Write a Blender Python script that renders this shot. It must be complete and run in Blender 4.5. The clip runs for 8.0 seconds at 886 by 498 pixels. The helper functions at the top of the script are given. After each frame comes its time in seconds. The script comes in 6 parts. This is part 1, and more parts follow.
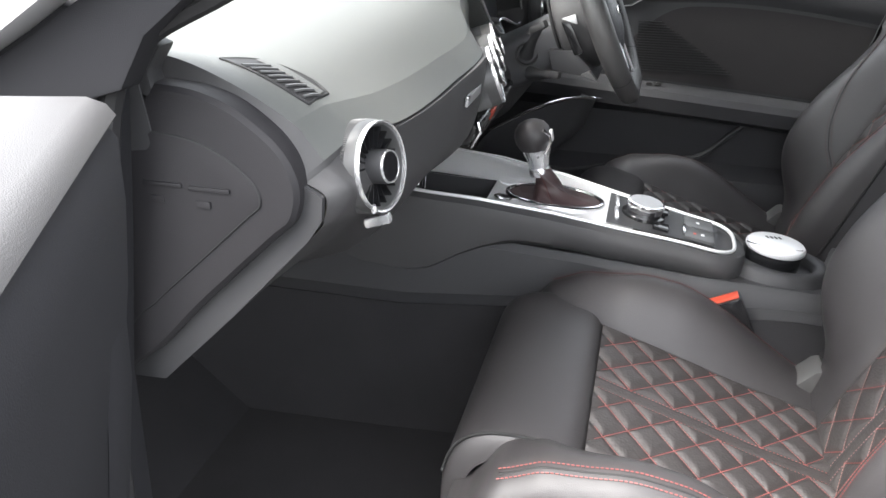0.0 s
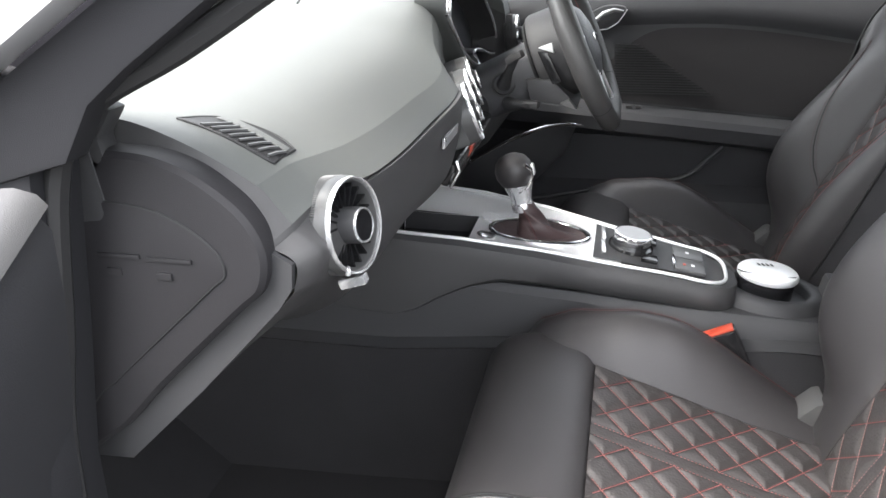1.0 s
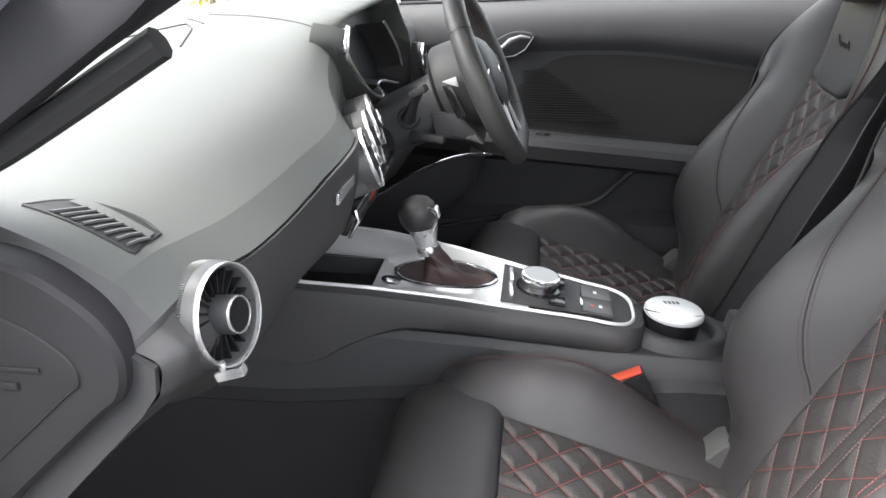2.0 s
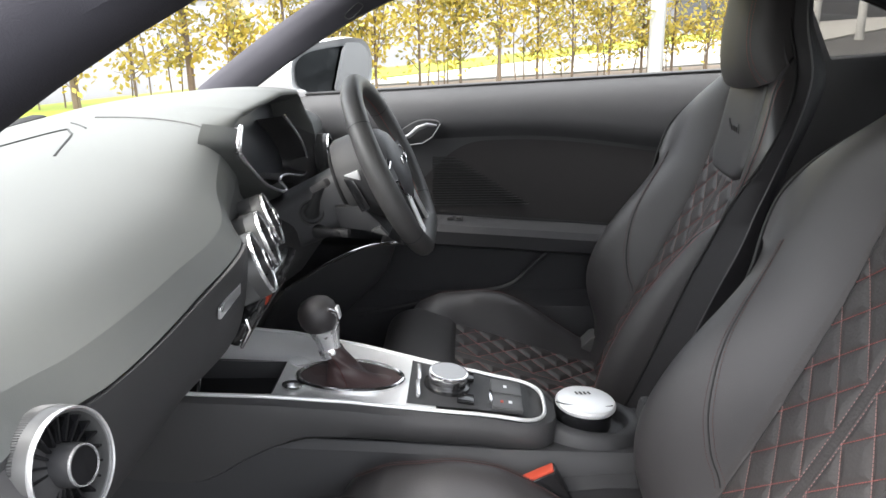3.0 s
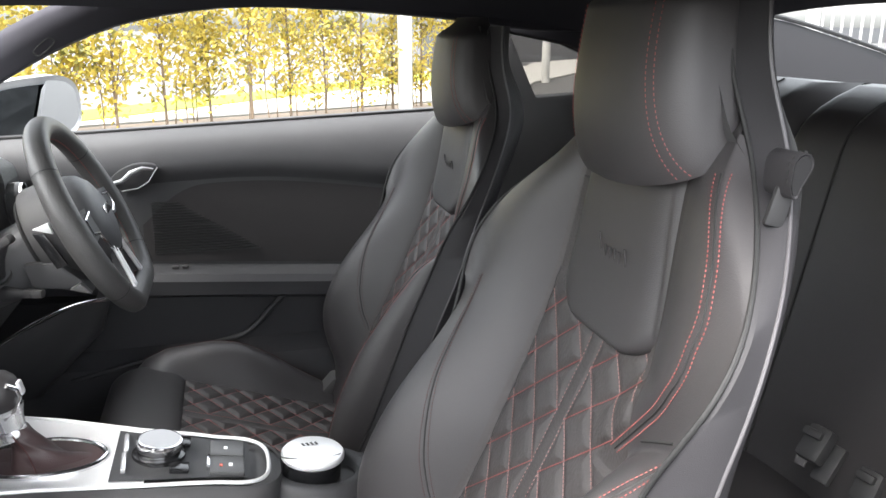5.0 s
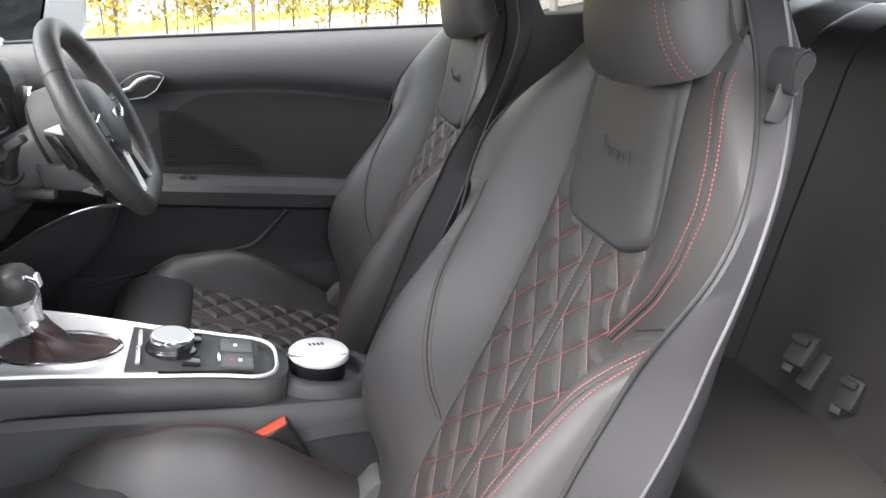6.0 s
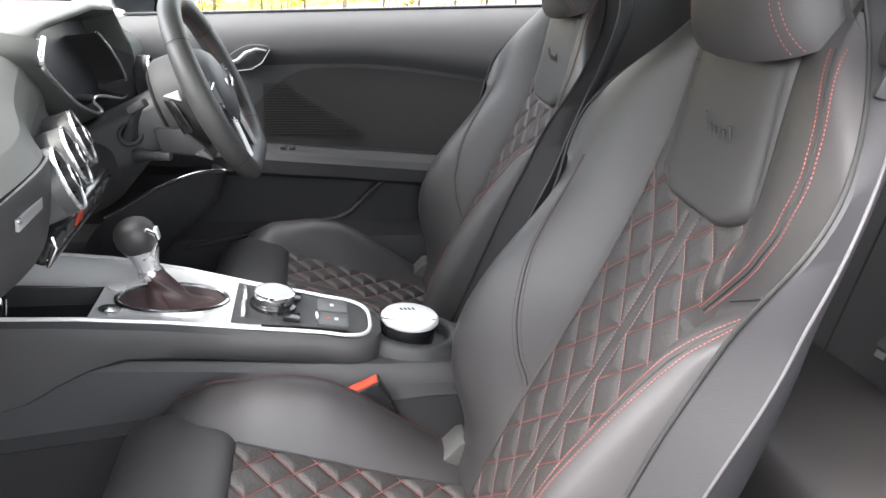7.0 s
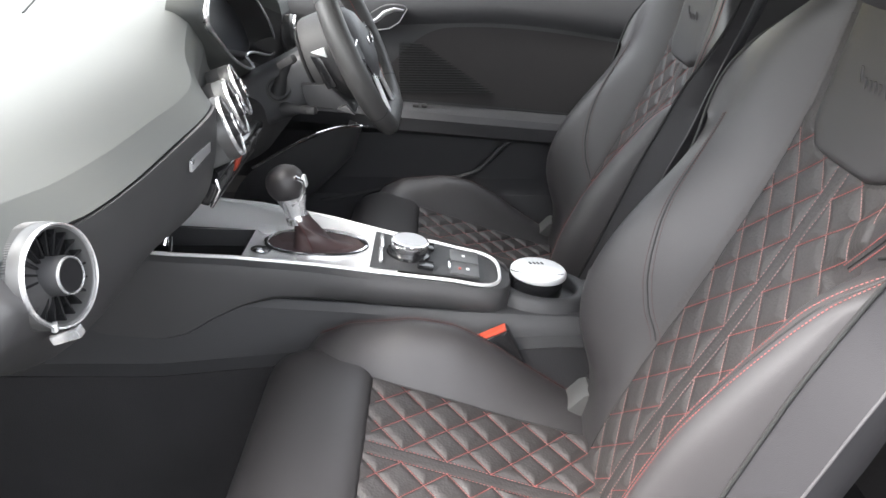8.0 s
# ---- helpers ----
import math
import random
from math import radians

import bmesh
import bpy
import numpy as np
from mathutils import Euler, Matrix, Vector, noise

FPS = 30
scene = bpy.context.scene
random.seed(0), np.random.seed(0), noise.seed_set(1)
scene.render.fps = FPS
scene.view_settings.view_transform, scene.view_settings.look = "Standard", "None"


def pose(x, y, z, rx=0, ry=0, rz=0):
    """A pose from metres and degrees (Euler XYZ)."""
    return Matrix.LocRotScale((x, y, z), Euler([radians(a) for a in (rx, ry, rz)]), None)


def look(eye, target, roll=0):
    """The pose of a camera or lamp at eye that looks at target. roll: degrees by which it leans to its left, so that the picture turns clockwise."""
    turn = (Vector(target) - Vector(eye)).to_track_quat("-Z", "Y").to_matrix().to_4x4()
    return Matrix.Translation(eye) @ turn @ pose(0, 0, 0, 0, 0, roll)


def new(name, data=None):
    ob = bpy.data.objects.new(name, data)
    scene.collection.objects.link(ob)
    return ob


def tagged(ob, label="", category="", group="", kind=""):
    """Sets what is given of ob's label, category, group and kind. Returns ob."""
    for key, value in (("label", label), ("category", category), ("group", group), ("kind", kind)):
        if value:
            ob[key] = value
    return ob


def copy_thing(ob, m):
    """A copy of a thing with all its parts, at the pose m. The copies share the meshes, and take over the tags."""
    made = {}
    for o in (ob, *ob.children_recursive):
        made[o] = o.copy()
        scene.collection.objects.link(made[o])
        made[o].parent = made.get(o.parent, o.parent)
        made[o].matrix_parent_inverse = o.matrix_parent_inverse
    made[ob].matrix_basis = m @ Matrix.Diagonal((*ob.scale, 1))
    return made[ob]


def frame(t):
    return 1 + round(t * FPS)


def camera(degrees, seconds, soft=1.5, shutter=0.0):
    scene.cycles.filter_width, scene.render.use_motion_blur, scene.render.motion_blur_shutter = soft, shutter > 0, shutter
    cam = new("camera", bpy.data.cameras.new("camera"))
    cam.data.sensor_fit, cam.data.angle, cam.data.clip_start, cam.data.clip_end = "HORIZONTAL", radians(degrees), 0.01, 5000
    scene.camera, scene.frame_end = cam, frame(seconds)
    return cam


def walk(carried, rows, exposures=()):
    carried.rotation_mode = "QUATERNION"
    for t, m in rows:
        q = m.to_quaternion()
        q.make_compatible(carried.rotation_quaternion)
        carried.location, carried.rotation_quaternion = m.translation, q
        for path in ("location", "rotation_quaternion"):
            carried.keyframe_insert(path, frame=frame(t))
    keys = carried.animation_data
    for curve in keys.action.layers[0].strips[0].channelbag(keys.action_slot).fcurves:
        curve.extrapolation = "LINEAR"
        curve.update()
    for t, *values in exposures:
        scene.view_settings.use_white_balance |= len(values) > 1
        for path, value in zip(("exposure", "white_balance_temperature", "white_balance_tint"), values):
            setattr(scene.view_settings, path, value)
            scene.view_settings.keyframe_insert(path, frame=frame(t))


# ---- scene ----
# World: x towards the car's rear, y towards its right (driver's) side, z up from the ground; the gear lever stands at x = 0, y = 0.
cam = camera(58.3, 8.0, soft=1.5)
PATH = [
    (0, (0.156, -1.183, 1.066), (-0.286, 0.583, 0.237), 0.8),
    (0.5, (0.149, -1.161, 1.069), (-0.271, 0.626, 0.275), 0.4),
    (1, (0.149, -1.133, 1.079), (-0.263, 0.661, 0.295), -1.2),
    (1.5, (0.161, -1.094, 1.096), (-0.206, 0.709, 0.312), -1.6),
    (1.7, (0.163, -1.083, 1.107), (-0.139, 0.728, 0.314), -1.0),
    (3, (0.214, -1.023, 1.144), (0.144, 0.879, 0.531), -1.1),
    (3.5, (0.247, -1.002, 1.156), (0.394, 0.914, 0.602), -0.7),
    (4, (0.277, -0.987, 1.162), (0.626, 0.908, 0.626), -1.0),
    (5.3, (0.295, -0.999, 1.14), (0.803, 0.858, 0.598), 0.3),
    (5.5, (0.291, -1.005, 1.136), (0.794, 0.844, 0.562), 0.5),
    (6, (0.281, -1.023, 1.123), (0.769, 0.786, 0.424), 1.5),
    (6.5, (0.269, -1.041, 1.12), (0.721, 0.767, 0.393), 2.8),
    (7, (0.251, -1.057, 1.115), (0.55, 0.778, 0.377), 2.1),
    (7.5, (0.241, -1.07, 1.112), (0.381, 0.753, 0.302), 1.4),
    (8, (0.224, -1.093, 1.109), (0.235, 0.73, 0.288), 0.8),
]
walk(cam, [(t, look(eye, target, roll)) for t, eye, target, roll in PATH], exposures=[(0.0, 3.30), (1.5, 3.25), (3.0, 2.88), (3.5, 3.0), (4.0, 3.22), (5.5, 3.29), (6.0, 3.4), (6.5, 3.57), (7.0, 3.60), (8.0, 3.48)])

# ---- light ----
world = bpy.data.worlds.new("sky")
scene.world = world
world.use_nodes = True
_wn = world.node_tree.nodes
_sky = _wn.new("ShaderNodeTexSky")
_sky.sky_type = "NISHITA"
_sky.sun_disc = False
_sky.sun_elevation, _sky.sun_rotation = radians(60), radians(-124)
_sky.air_density, _sky.dust_density, _sky.ozone_density = 1.0, 4.0, 1.0
_pale = _wn.new("ShaderNodeHueSaturation")  # thin cloud: the sky is nearly white
_pale.inputs["Saturation"].default_value = 0.22
world.node_tree.links.new(_sky.outputs[0], _pale.inputs["Color"])
world.node_tree.links.new(_pale.outputs[0], _wn["Background"].inputs[0])
_wn["Background"].inputs[1].default_value = 0.165
sun = new("sun", bpy.data.lights.new("sun", "SUN"))
sun.data.energy, sun.data.angle, sun.data.color = 0.95, radians(38), (1.0, 0.97, 0.92)
sun.matrix_world = look((-2.20, -1.48, 4.6), (0, 0, 0))


# ---- materials ----
def material(name, color, rough=0.5, metal=0.0, grain=300.0, bump=0.1, stain=0.15, coat=0.0, spec=0.5, cells=False, wide=6.0):
    """A surface with fine relief at grain per metre and broad uneven tone at wide per metre."""
    m = bpy.data.materials.new(name)
    m.use_nodes = True
    t = m.node_tree
    n, l = t.nodes, t.links
    b = n["Principled BSDF"]
    b.inputs["Metallic"].default_value = metal
    b.inputs["Coat Weight"].default_value = coat
    b.inputs["Specular IOR Level"].default_value = spec
    tc = n.new("ShaderNodeTexCoord")
    broad = n.new("ShaderNodeTexNoise")
    broad.inputs["Scale"].default_value, broad.inputs["Detail"].default_value = wide, 4
    l.new(tc.outputs["Object"], broad.inputs["Vector"])
    fine = n.new("ShaderNodeTexVoronoi" if cells else "ShaderNodeTexNoise")
    fine.inputs["Scale"].default_value = grain
    l.new(tc.outputs["Object"], fine.inputs["Vector"])
    ramp = n.new("ShaderNodeMix")
    ramp.data_type = "RGBA"
    ramp.inputs["A"].default_value = (*[c * (1 - stain) for c in color], 1)
    ramp.inputs["B"].default_value = (*[min(1, c * (1 + stain)) for c in color], 1)
    l.new(broad.outputs["Fac"], ramp.inputs["Factor"])
    l.new(ramp.outputs["Result"], b.inputs["Base Color"])
    rr = n.new("ShaderNodeMapRange")
    rr.inputs["To Min"].default_value, rr.inputs["To Max"].default_value = rough - 0.06, rough + 0.06
    l.new(broad.outputs["Fac"], rr.inputs["Value"])
    l.new(rr.outputs["Result"], b.inputs["Roughness"])
    if bump:
        bp = n.new("ShaderNodeBump")
        bp.inputs["Strength"].default_value, bp.inputs["Distance"].default_value = bump, 0.0006
        l.new(fine.outputs["Distance" if cells else "Fac"], bp.inputs["Height"])
        l.new(bp.outputs["Normal"], b.inputs["Normal"])
    return m


def leaf_material(name, colors):
    """Leaves: each island takes its own tone; light passes through."""
    m = bpy.data.materials.new(name)
    m.use_nodes = True
    n, l = m.node_tree.nodes, m.node_tree.links
    b = n["Principled BSDF"]
    g = n.new("ShaderNodeNewGeometry")
    r = n.new("ShaderNodeValToRGB")
    for i, c in enumerate(colors):
        e = r.color_ramp.elements[i] if i < 2 else r.color_ramp.elements.new(i / (len(colors) - 1))
        e.position, e.color = i / (len(colors) - 1), (*c, 1)
    l.new(g.outputs["Random Per Island"], r.inputs["Fac"])
    l.new(r.outputs["Color"], b.inputs["Base Color"])
    b.inputs["Roughness"].default_value = 0.6
    tr = n.new("ShaderNodeBsdfTranslucent")
    l.new(r.outputs["Color"], tr.inputs["Color"])
    mx = n.new("ShaderNodeMixShader")
    mx.inputs[0].default_value = 0.4
    l.new(b.outputs[0], mx.inputs[1])
    l.new(tr.outputs[0], mx.inputs[2])
    l.new(mx.outputs[0], n["Material Output"].inputs["Surface"])
    return m


def glass_material(name, tint):
    m = bpy.data.materials.new(name)
    m.use_nodes = True
    n, l = m.node_tree.nodes, m.node_tree.links
    tr, gl, mx = (n.new(k) for k in ("ShaderNodeBsdfTransparent", "ShaderNodeBsdfGlossy", "ShaderNodeMixShader"))
    tr.inputs["Color"].default_value = (*tint, 1)
    gl.inputs["Roughness"].default_value = 0.02
    mx.inputs[0].default_value = 0.04
    l.new(tr.outputs[0], mx.inputs[1])
    l.new(gl.outputs[0], mx.inputs[2])
    l.new(mx.outputs[0], n["Material Output"].inputs["Surface"])
    return m


LEATHER = material("black_leather", (0.034, 0.0315, 0.0325), 0.49, spec=0.55, grain=900, bump=0.18, stain=0.18, cells=True)
LEATHER_PERF = material("perforated_leather", (0.040, 0.036, 0.0355), 0.56, spec=0.48, grain=260, bump=0.6, stain=0.18, cells=True)
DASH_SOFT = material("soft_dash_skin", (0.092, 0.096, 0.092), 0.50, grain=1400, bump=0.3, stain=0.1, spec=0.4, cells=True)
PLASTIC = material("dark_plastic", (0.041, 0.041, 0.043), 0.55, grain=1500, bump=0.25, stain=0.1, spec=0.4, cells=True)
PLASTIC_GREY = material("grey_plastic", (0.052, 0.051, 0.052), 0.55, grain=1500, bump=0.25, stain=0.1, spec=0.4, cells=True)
GLOSS_BLACK = material("gloss_black", (0.012, 0.012, 0.013), 0.15, grain=50, bump=0.0, stain=0.1)
COLUMN = material("grey_column_plastic", (0.072, 0.072, 0.076), 0.5, grain=1500, bump=0.25, stain=0.1, spec=0.45, cells=True)
VENT_GREY = material("satin_grey_vent_paint", (0.075, 0.075, 0.075), 0.40, grain=800, bump=0.1, stain=0.1, spec=0.5)
SCREEN = material("dull_display_glass", (0.050, 0.052, 0.058), 0.35, grain=60, bump=0.0, stain=0.12, spec=0.6)
GAITER = material("reddish_black_leather", (0.052, 0.031, 0.031), 0.5, spec=0.55, grain=700, bump=0.35, stain=0.3, cells=True)
RUBBER = material("black_rubber", (0.018, 0.018, 0.019), 0.6, grain=400, bump=0.1)
BRIGHT = material("bright_satin_metal", (0.85, 0.85, 0.86), 0.26, metal=0.75, grain=80, bump=0.0, stain=0.03)
SHELL = material("seat_shell_plastic", (0.023, 0.022, 0.024), 0.60, spec=0.28, grain=1500, bump=0.25, stain=0.1, cells=True)
KNOB_GREY = material("brushed_grey_metal", (0.36, 0.36, 0.365), 0.36, metal=0.5, grain=900, bump=0.08, stain=0.06)
SILVER = material("satin_silver", (0.80, 0.80, 0.80), 0.33, metal=0.35, grain=700, bump=0.05, stain=0.04)
CHROME = material("chrome", (0.75, 0.75, 0.76), 0.16, metal=1.0, grain=50, bump=0.0, stain=0.03)
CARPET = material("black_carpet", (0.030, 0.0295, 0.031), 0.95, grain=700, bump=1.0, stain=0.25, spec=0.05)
HEADLINER = material("black_headliner", (0.040, 0.039, 0.046), 0.95, grain=900, bump=0.5, stain=0.12, spec=0.15)
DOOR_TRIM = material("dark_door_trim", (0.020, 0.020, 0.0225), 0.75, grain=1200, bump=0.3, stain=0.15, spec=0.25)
DOOR_SKIN = material("soft_black_door_skin", (0.044, 0.044, 0.047), 0.60, grain=1300, bump=0.25, stain=0.12, spec=0.35, cells=True)
# wheel leather: base colour lightened for the sheen on the rim
WHEEL_LEATHER = material("lightened_wheel_leather", (0.070, 0.068, 0.067), 0.48, grain=420, bump=0.5, stain=0.15, spec=0.55, cells=True)
PIPING = material("grey_piping", (0.065, 0.062, 0.065), 0.38, grain=900, bump=0.1, stain=0.1)
SUEDE = material("dark_door_cloth", (0.036, 0.034, 0.035), 0.9, grain=900, bump=0.6, stain=0.2, spec=0.2)
THREAD_RED = material("red_thread", (0.25, 0.070, 0.064), 0.7, grain=900, bump=0.2)
THREAD_PALE = material("pale_red_thread", (0.25, 0.14, 0.13), 0.7, grain=900, bump=0.2)
THREAD_DARK = material("dark_red_thread", (0.055, 0.016, 0.015), 0.7, grain=800, bump=0.1)
HINGE = material("grey_hinge_plastic", (0.062, 0.061, 0.060), 0.5, grain=1200, bump=0.2, stain=0.1)
THREAD_BLACK = material("black_thread", (0.012, 0.012, 0.012), 0.7, grain=900, bump=0.2)
RED_BUTTON = material("red_buckle_plastic", (0.46, 0.06, 0.03), 0.4, grain=200, bump=0.05)
PAINT = material("silver_car_paint", (0.55, 0.55, 0.56), 0.3, metal=0.3, grain=60, bump=0.0, coat=0.6, stain=0.03)
GLASS = glass_material("clear_glass", (0.93, 0.95, 0.94))
GLASS_TINTED = glass_material("tinted_quarter_glass", (0.50, 0.49, 0.47))
MIRROR = material("mirror_glass", (0.09, 0.10, 0.11), 0.04, metal=1.0, grain=10, bump=0.0, stain=0.02)
ASPHALT = material("asphalt", (0.05, 0.049, 0.048), 0.9, grain=120, bump=0.8, stain=0.25, wide=0.8)
PAVING = material("pale_concrete_paving", (0.25, 0.245, 0.23), 0.9, grain=60, bump=0.4, stain=0.15, wide=0.7)
GRASS = material("grass", (0.19, 0.24, 0.008), 0.9, grain=90, bump=1.0, stain=0.30, wide=2.5)
MULCH = material("bark_mulch", (0.16, 0.12, 0.085), 0.95, grain=45, bump=1.0, stain=0.5, wide=9.0)
BARK = material("young_bark", (0.15, 0.11, 0.075), 0.9, grain=60, bump=0.8, stain=0.35)
POST = material("pale_painted_steel", (0.32, 0.32, 0.31), 0.5, grain=40, bump=0.1, stain=0.1)
FENCE = material("weathered_fence_paint", (0.20, 0.20, 0.20), 0.6, grain=40, bump=0.1, stain=0.15)
WALL_PALE = material("pale_boundary_render", (0.10, 0.10, 0.105), 0.9, grain=40, bump=0.3, stain=0.12, wide=0.6)
WALL = material("pale_road_surface", (0.085, 0.085, 0.09), 0.9, grain=40, bump=0.3, stain=0.12, wide=0.6)
LEAVES = leaf_material("yellow_leaves", [(0.46, 0.35, 0.055), (0.36, 0.28, 0.05), (0.54, 0.42, 0.065), (0.42, 0.31, 0.05), (0.48, 0.41, 0.10)])
LEAVES_OLIVE = leaf_material("olive_leaves", [(0.16, 0.155, 0.04), (0.25, 0.22, 0.04), (0.11, 0.115, 0.03), (0.30, 0.26, 0.05), (0.20, 0.19, 0.06)])


# ---- building blocks ----
def finish(bm, name, mat, sharp=35.0, smooth=True):
    bmesh.ops.recalc_face_normals(bm, faces=bm.faces[:])
    me = bpy.data.meshes.new(name)
    bm.to_mesh(me)
    bm.free()
    me.materials.append(mat)
    if smooth:
        me.polygons.foreach_set("use_smooth", [True] * len(me.polygons))
        me.set_sharp_from_angle(angle=radians(sharp))
    return me


def thing(name, at, label, category, group="", kind=""):
    e = new(name)
    e.empty_display_size = 0.05
    e.location = at
    return tagged(e, label, category, group, kind)


def origin_of(ob):
    o = Vector((0, 0, 0))
    while ob is not None:
        o += Vector(ob.location)
        ob = ob.parent
    return o


def part(name, bm, mat, parent, label="", sharp=35.0, smooth=True):
    """A mesh drawn in world places, linked as one part under a thing or part."""
    bmesh.ops.translate(bm, verts=bm.verts[:], vec=-origin_of(parent))
    ob = new(name, finish(bm, name, mat, sharp, smooth))
    ob.parent = parent
    return tagged(ob, label)


def single(name, bm, mat, label, category, kind="", sharp=35.0, group=""):
    """A thing of one mesh."""
    return tagged(new(name, finish(bm, name, mat, sharp)), label, category, group, kind)


def loft(sections, ring=False, caps=True, bm=None):
    """A skin over sections with equally many points; ring: each section closes on itself."""
    bm = bm or bmesh.new()
    rows = [[bm.verts.new(p) for p in s] for s in sections]
    n = len(rows[0])
    for a, b in zip(rows, rows[1:]):
        for i in range(n if ring else n - 1):
            j = (i + 1) % n
            bm.faces.new((a[i], a[j], b[j], b[i]))
    if caps and ring:
        bm.faces.new(rows[0][::-1])
        bm.faces.new(rows[-1])
    return bm


def frame_at(axis):
    z = Vector(axis).normalized()
    x = z.orthogonal().normalized()
    return x, z.cross(x), z


def turned(profile, at, axis, n=40, caps=True, bm=None):
    """A round body: profile of (radius, height) about an axis through at."""
    x, y, z = frame_at(axis)
    at = Vector(at)
    rings = []
    for r, h in profile:
        rings.append([at + z * h + (x * math.cos(a) + y * math.sin(a)) * max(r, 1e-4) for a in [2 * math.pi * i / n for i in range(n)]])
    return loft(rings, ring=True, caps=caps, bm=bm)


def tube(points, radius, n=10, bm=None, closed=False):
    """A round bar along points; radius may be a list."""
    pts = [Vector(p) for p in points]
    m = len(pts)
    rads = radius if isinstance(radius, (list, tuple)) else [radius] * m
    ref = None
    rings = []
    for i, p in enumerate(pts):
        d = (pts[(i + 1) % m] - pts[i - 1]) if closed else pts[min(i + 1, m - 1)] - pts[max(i - 1, 0)]
        d.normalize()
        if ref is None:
            ref = d.orthogonal()
        ref = (ref - d * ref.dot(d)).normalized()
        s = d.cross(ref)
        rings.append([p + (ref * math.cos(a) + s * math.sin(a)) * rads[i] for a in [2 * math.pi * k / n for k in range(n)]])
    if closed:
        rings.append(rings[0])
    bm = loft(rings, ring=True, caps=not closed, bm=bm)
    if closed:
        bmesh.ops.remove_doubles(bm, verts=bm.verts[:], dist=1e-6)
    return bm


def block(size, at, rot=(0, 0, 0), bevel=0.004, segments=2, bm=None):
    """A box with rounded edges, centred at a place."""
    b = bmesh.new()
    bmesh.ops.create_cube(b, size=1.0)
    bmesh.ops.scale(b, vec=size, verts=b.verts[:])
    if bevel:
        bmesh.ops.bevel(b, geom=b.edges[:], offset=min(bevel, 0.49 * min(size)), segments=segments, profile=0.6, affect="EDGES")
    bmesh.ops.transform(b, matrix=pose(*at, *rot), verts=b.verts[:])
    return merged(bm, b)


def merged(bm, b):
    if bm is None:
        return b
    me = bpy.data.meshes.new("tmp")
    b.to_mesh(me)
    b.free()
    bm.from_mesh(me)
    bpy.data.meshes.remove(me)
    return bm


def prism(outline, axis, lo, hi, bevel=0.0, segments=2):
    """An outline of 2D points raised along an axis (x: outline is y, z; y: x, z; z: x, y)."""
    def at(p, h):
        return {"x": (h, p[0], p[1]), "y": (p[0], h, p[1]), "z": (p[0], p[1], h)}[axis]
    bm = bmesh.new()
    a = [bm.verts.new(at(p, lo)) for p in outline]
    b = [bm.verts.new(at(p, hi)) for p in outline]
    bm.faces.new(a)
    bm.faces.new(b[::-1])
    n = len(outline)
    for i in range(n):
        bm.faces.new((a[i], b[i], b[(i + 1) % n], a[(i + 1) % n]))
    bmesh.ops.recalc_face_normals(bm, faces=bm.faces[:])
    if bevel:
        bmesh.ops.bevel(bm, geom=[e for e in bm.edges if e.calc_face_angle(0) > 0.5], offset=bevel, segments=segments, profile=0.6, affect="EDGES")
    return bm


def curve(points, count, closed=False):
    """Catmull-Rom through points of any dimension, count points in all."""
    p = [np.array(q, float) for q in points]
    n = len(p)
    spans = n if closed else n - 1
    out = []
    for k in range(count):
        t = k * spans / (count if closed else count - 1)
        i = min(int(t), spans - 1)
        f = t - i
        if closed:
            a, b, c, d = p[(i - 1) % n], p[i], p[(i + 1) % n], p[(i + 2) % n]
        else:
            a, b, c, d = p[max(i - 1, 0)], p[i], p[min(i + 1, n - 1)], p[min(i + 2, n - 1)]
        out.append(tuple(0.5 * (2 * b + (c - a) * f + (2 * a - 5 * b + 4 * c - d) * f * f + (3 * b - a - 3 * c + d) * f ** 3)))
    return out


def interp(x, table):
    return float(np.interp(x, [a for a, _ in table], [b for _, b in table]))


def ease(x):
    x = min(1.0, max(0.0, x))
    return x * x * (3 - 2 * x)


def stitches(points, size=(0.0038, 0.0010, 0.0010), pitch=0.0058, lift=0.0006, bm=None):
    """A row of thread dashes along (place, normal) pairs."""
    bm = bm or bmesh.new()
    run = 0.0
    for (p, n), (q, _) in zip(points, points[1:]):
        p, q, n = Vector(p), Vector(q), Vector(n)
        seg = (q - p).length
        if seg < 1e-6:
            continue
        d = (q - p) / seg
        s = d.cross(n).normalized()
        k = math.ceil(run / pitch) * pitch - run
        while k < seg:
            c = p + d * k + n * lift
            v = [bm.verts.new(c + d * (a * size[0] / 2) + s * (b * size[1] / 2) + n * (h * size[2])) for h in (0, 1) for a, b in ((-1, -1), (1, -1), (1, 1), (-1, 1))]
            bm.faces.new(v[4:])
            for i in range(4):
                bm.faces.new((v[i], v[(i + 1) % 4], v[4 + (i + 1) % 4], v[4 + i]))
            k += pitch
        run += seg
    return bm


# ---- ground and distance ----
def sheet(x0, x1, y0, y1, z, n=1):
    bm = bmesh.new()
    bmesh.ops.create_grid(bm, x_segments=n, y_segments=n, size=0.5)
    bmesh.ops.scale(bm, vec=(x1 - x0, y1 - y0, 1), verts=bm.verts[:])
    bmesh.ops.translate(bm, vec=((x0 + x1) / 2, (y0 + y1) / 2, z), verts=bm.verts[:])
    return bm


def strip_along(near, far, z0, z1, x0=-14.0, x1=40.0):
    """A slab that follows the planted row: near and far are offsets across it."""
    a, b = ROW_AT(x0, near), ROW_AT(x1, near)
    c, d = ROW_AT(x1, far), ROW_AT(x0, far)
    return prism([a, b, c, d], "z", z0, z1)


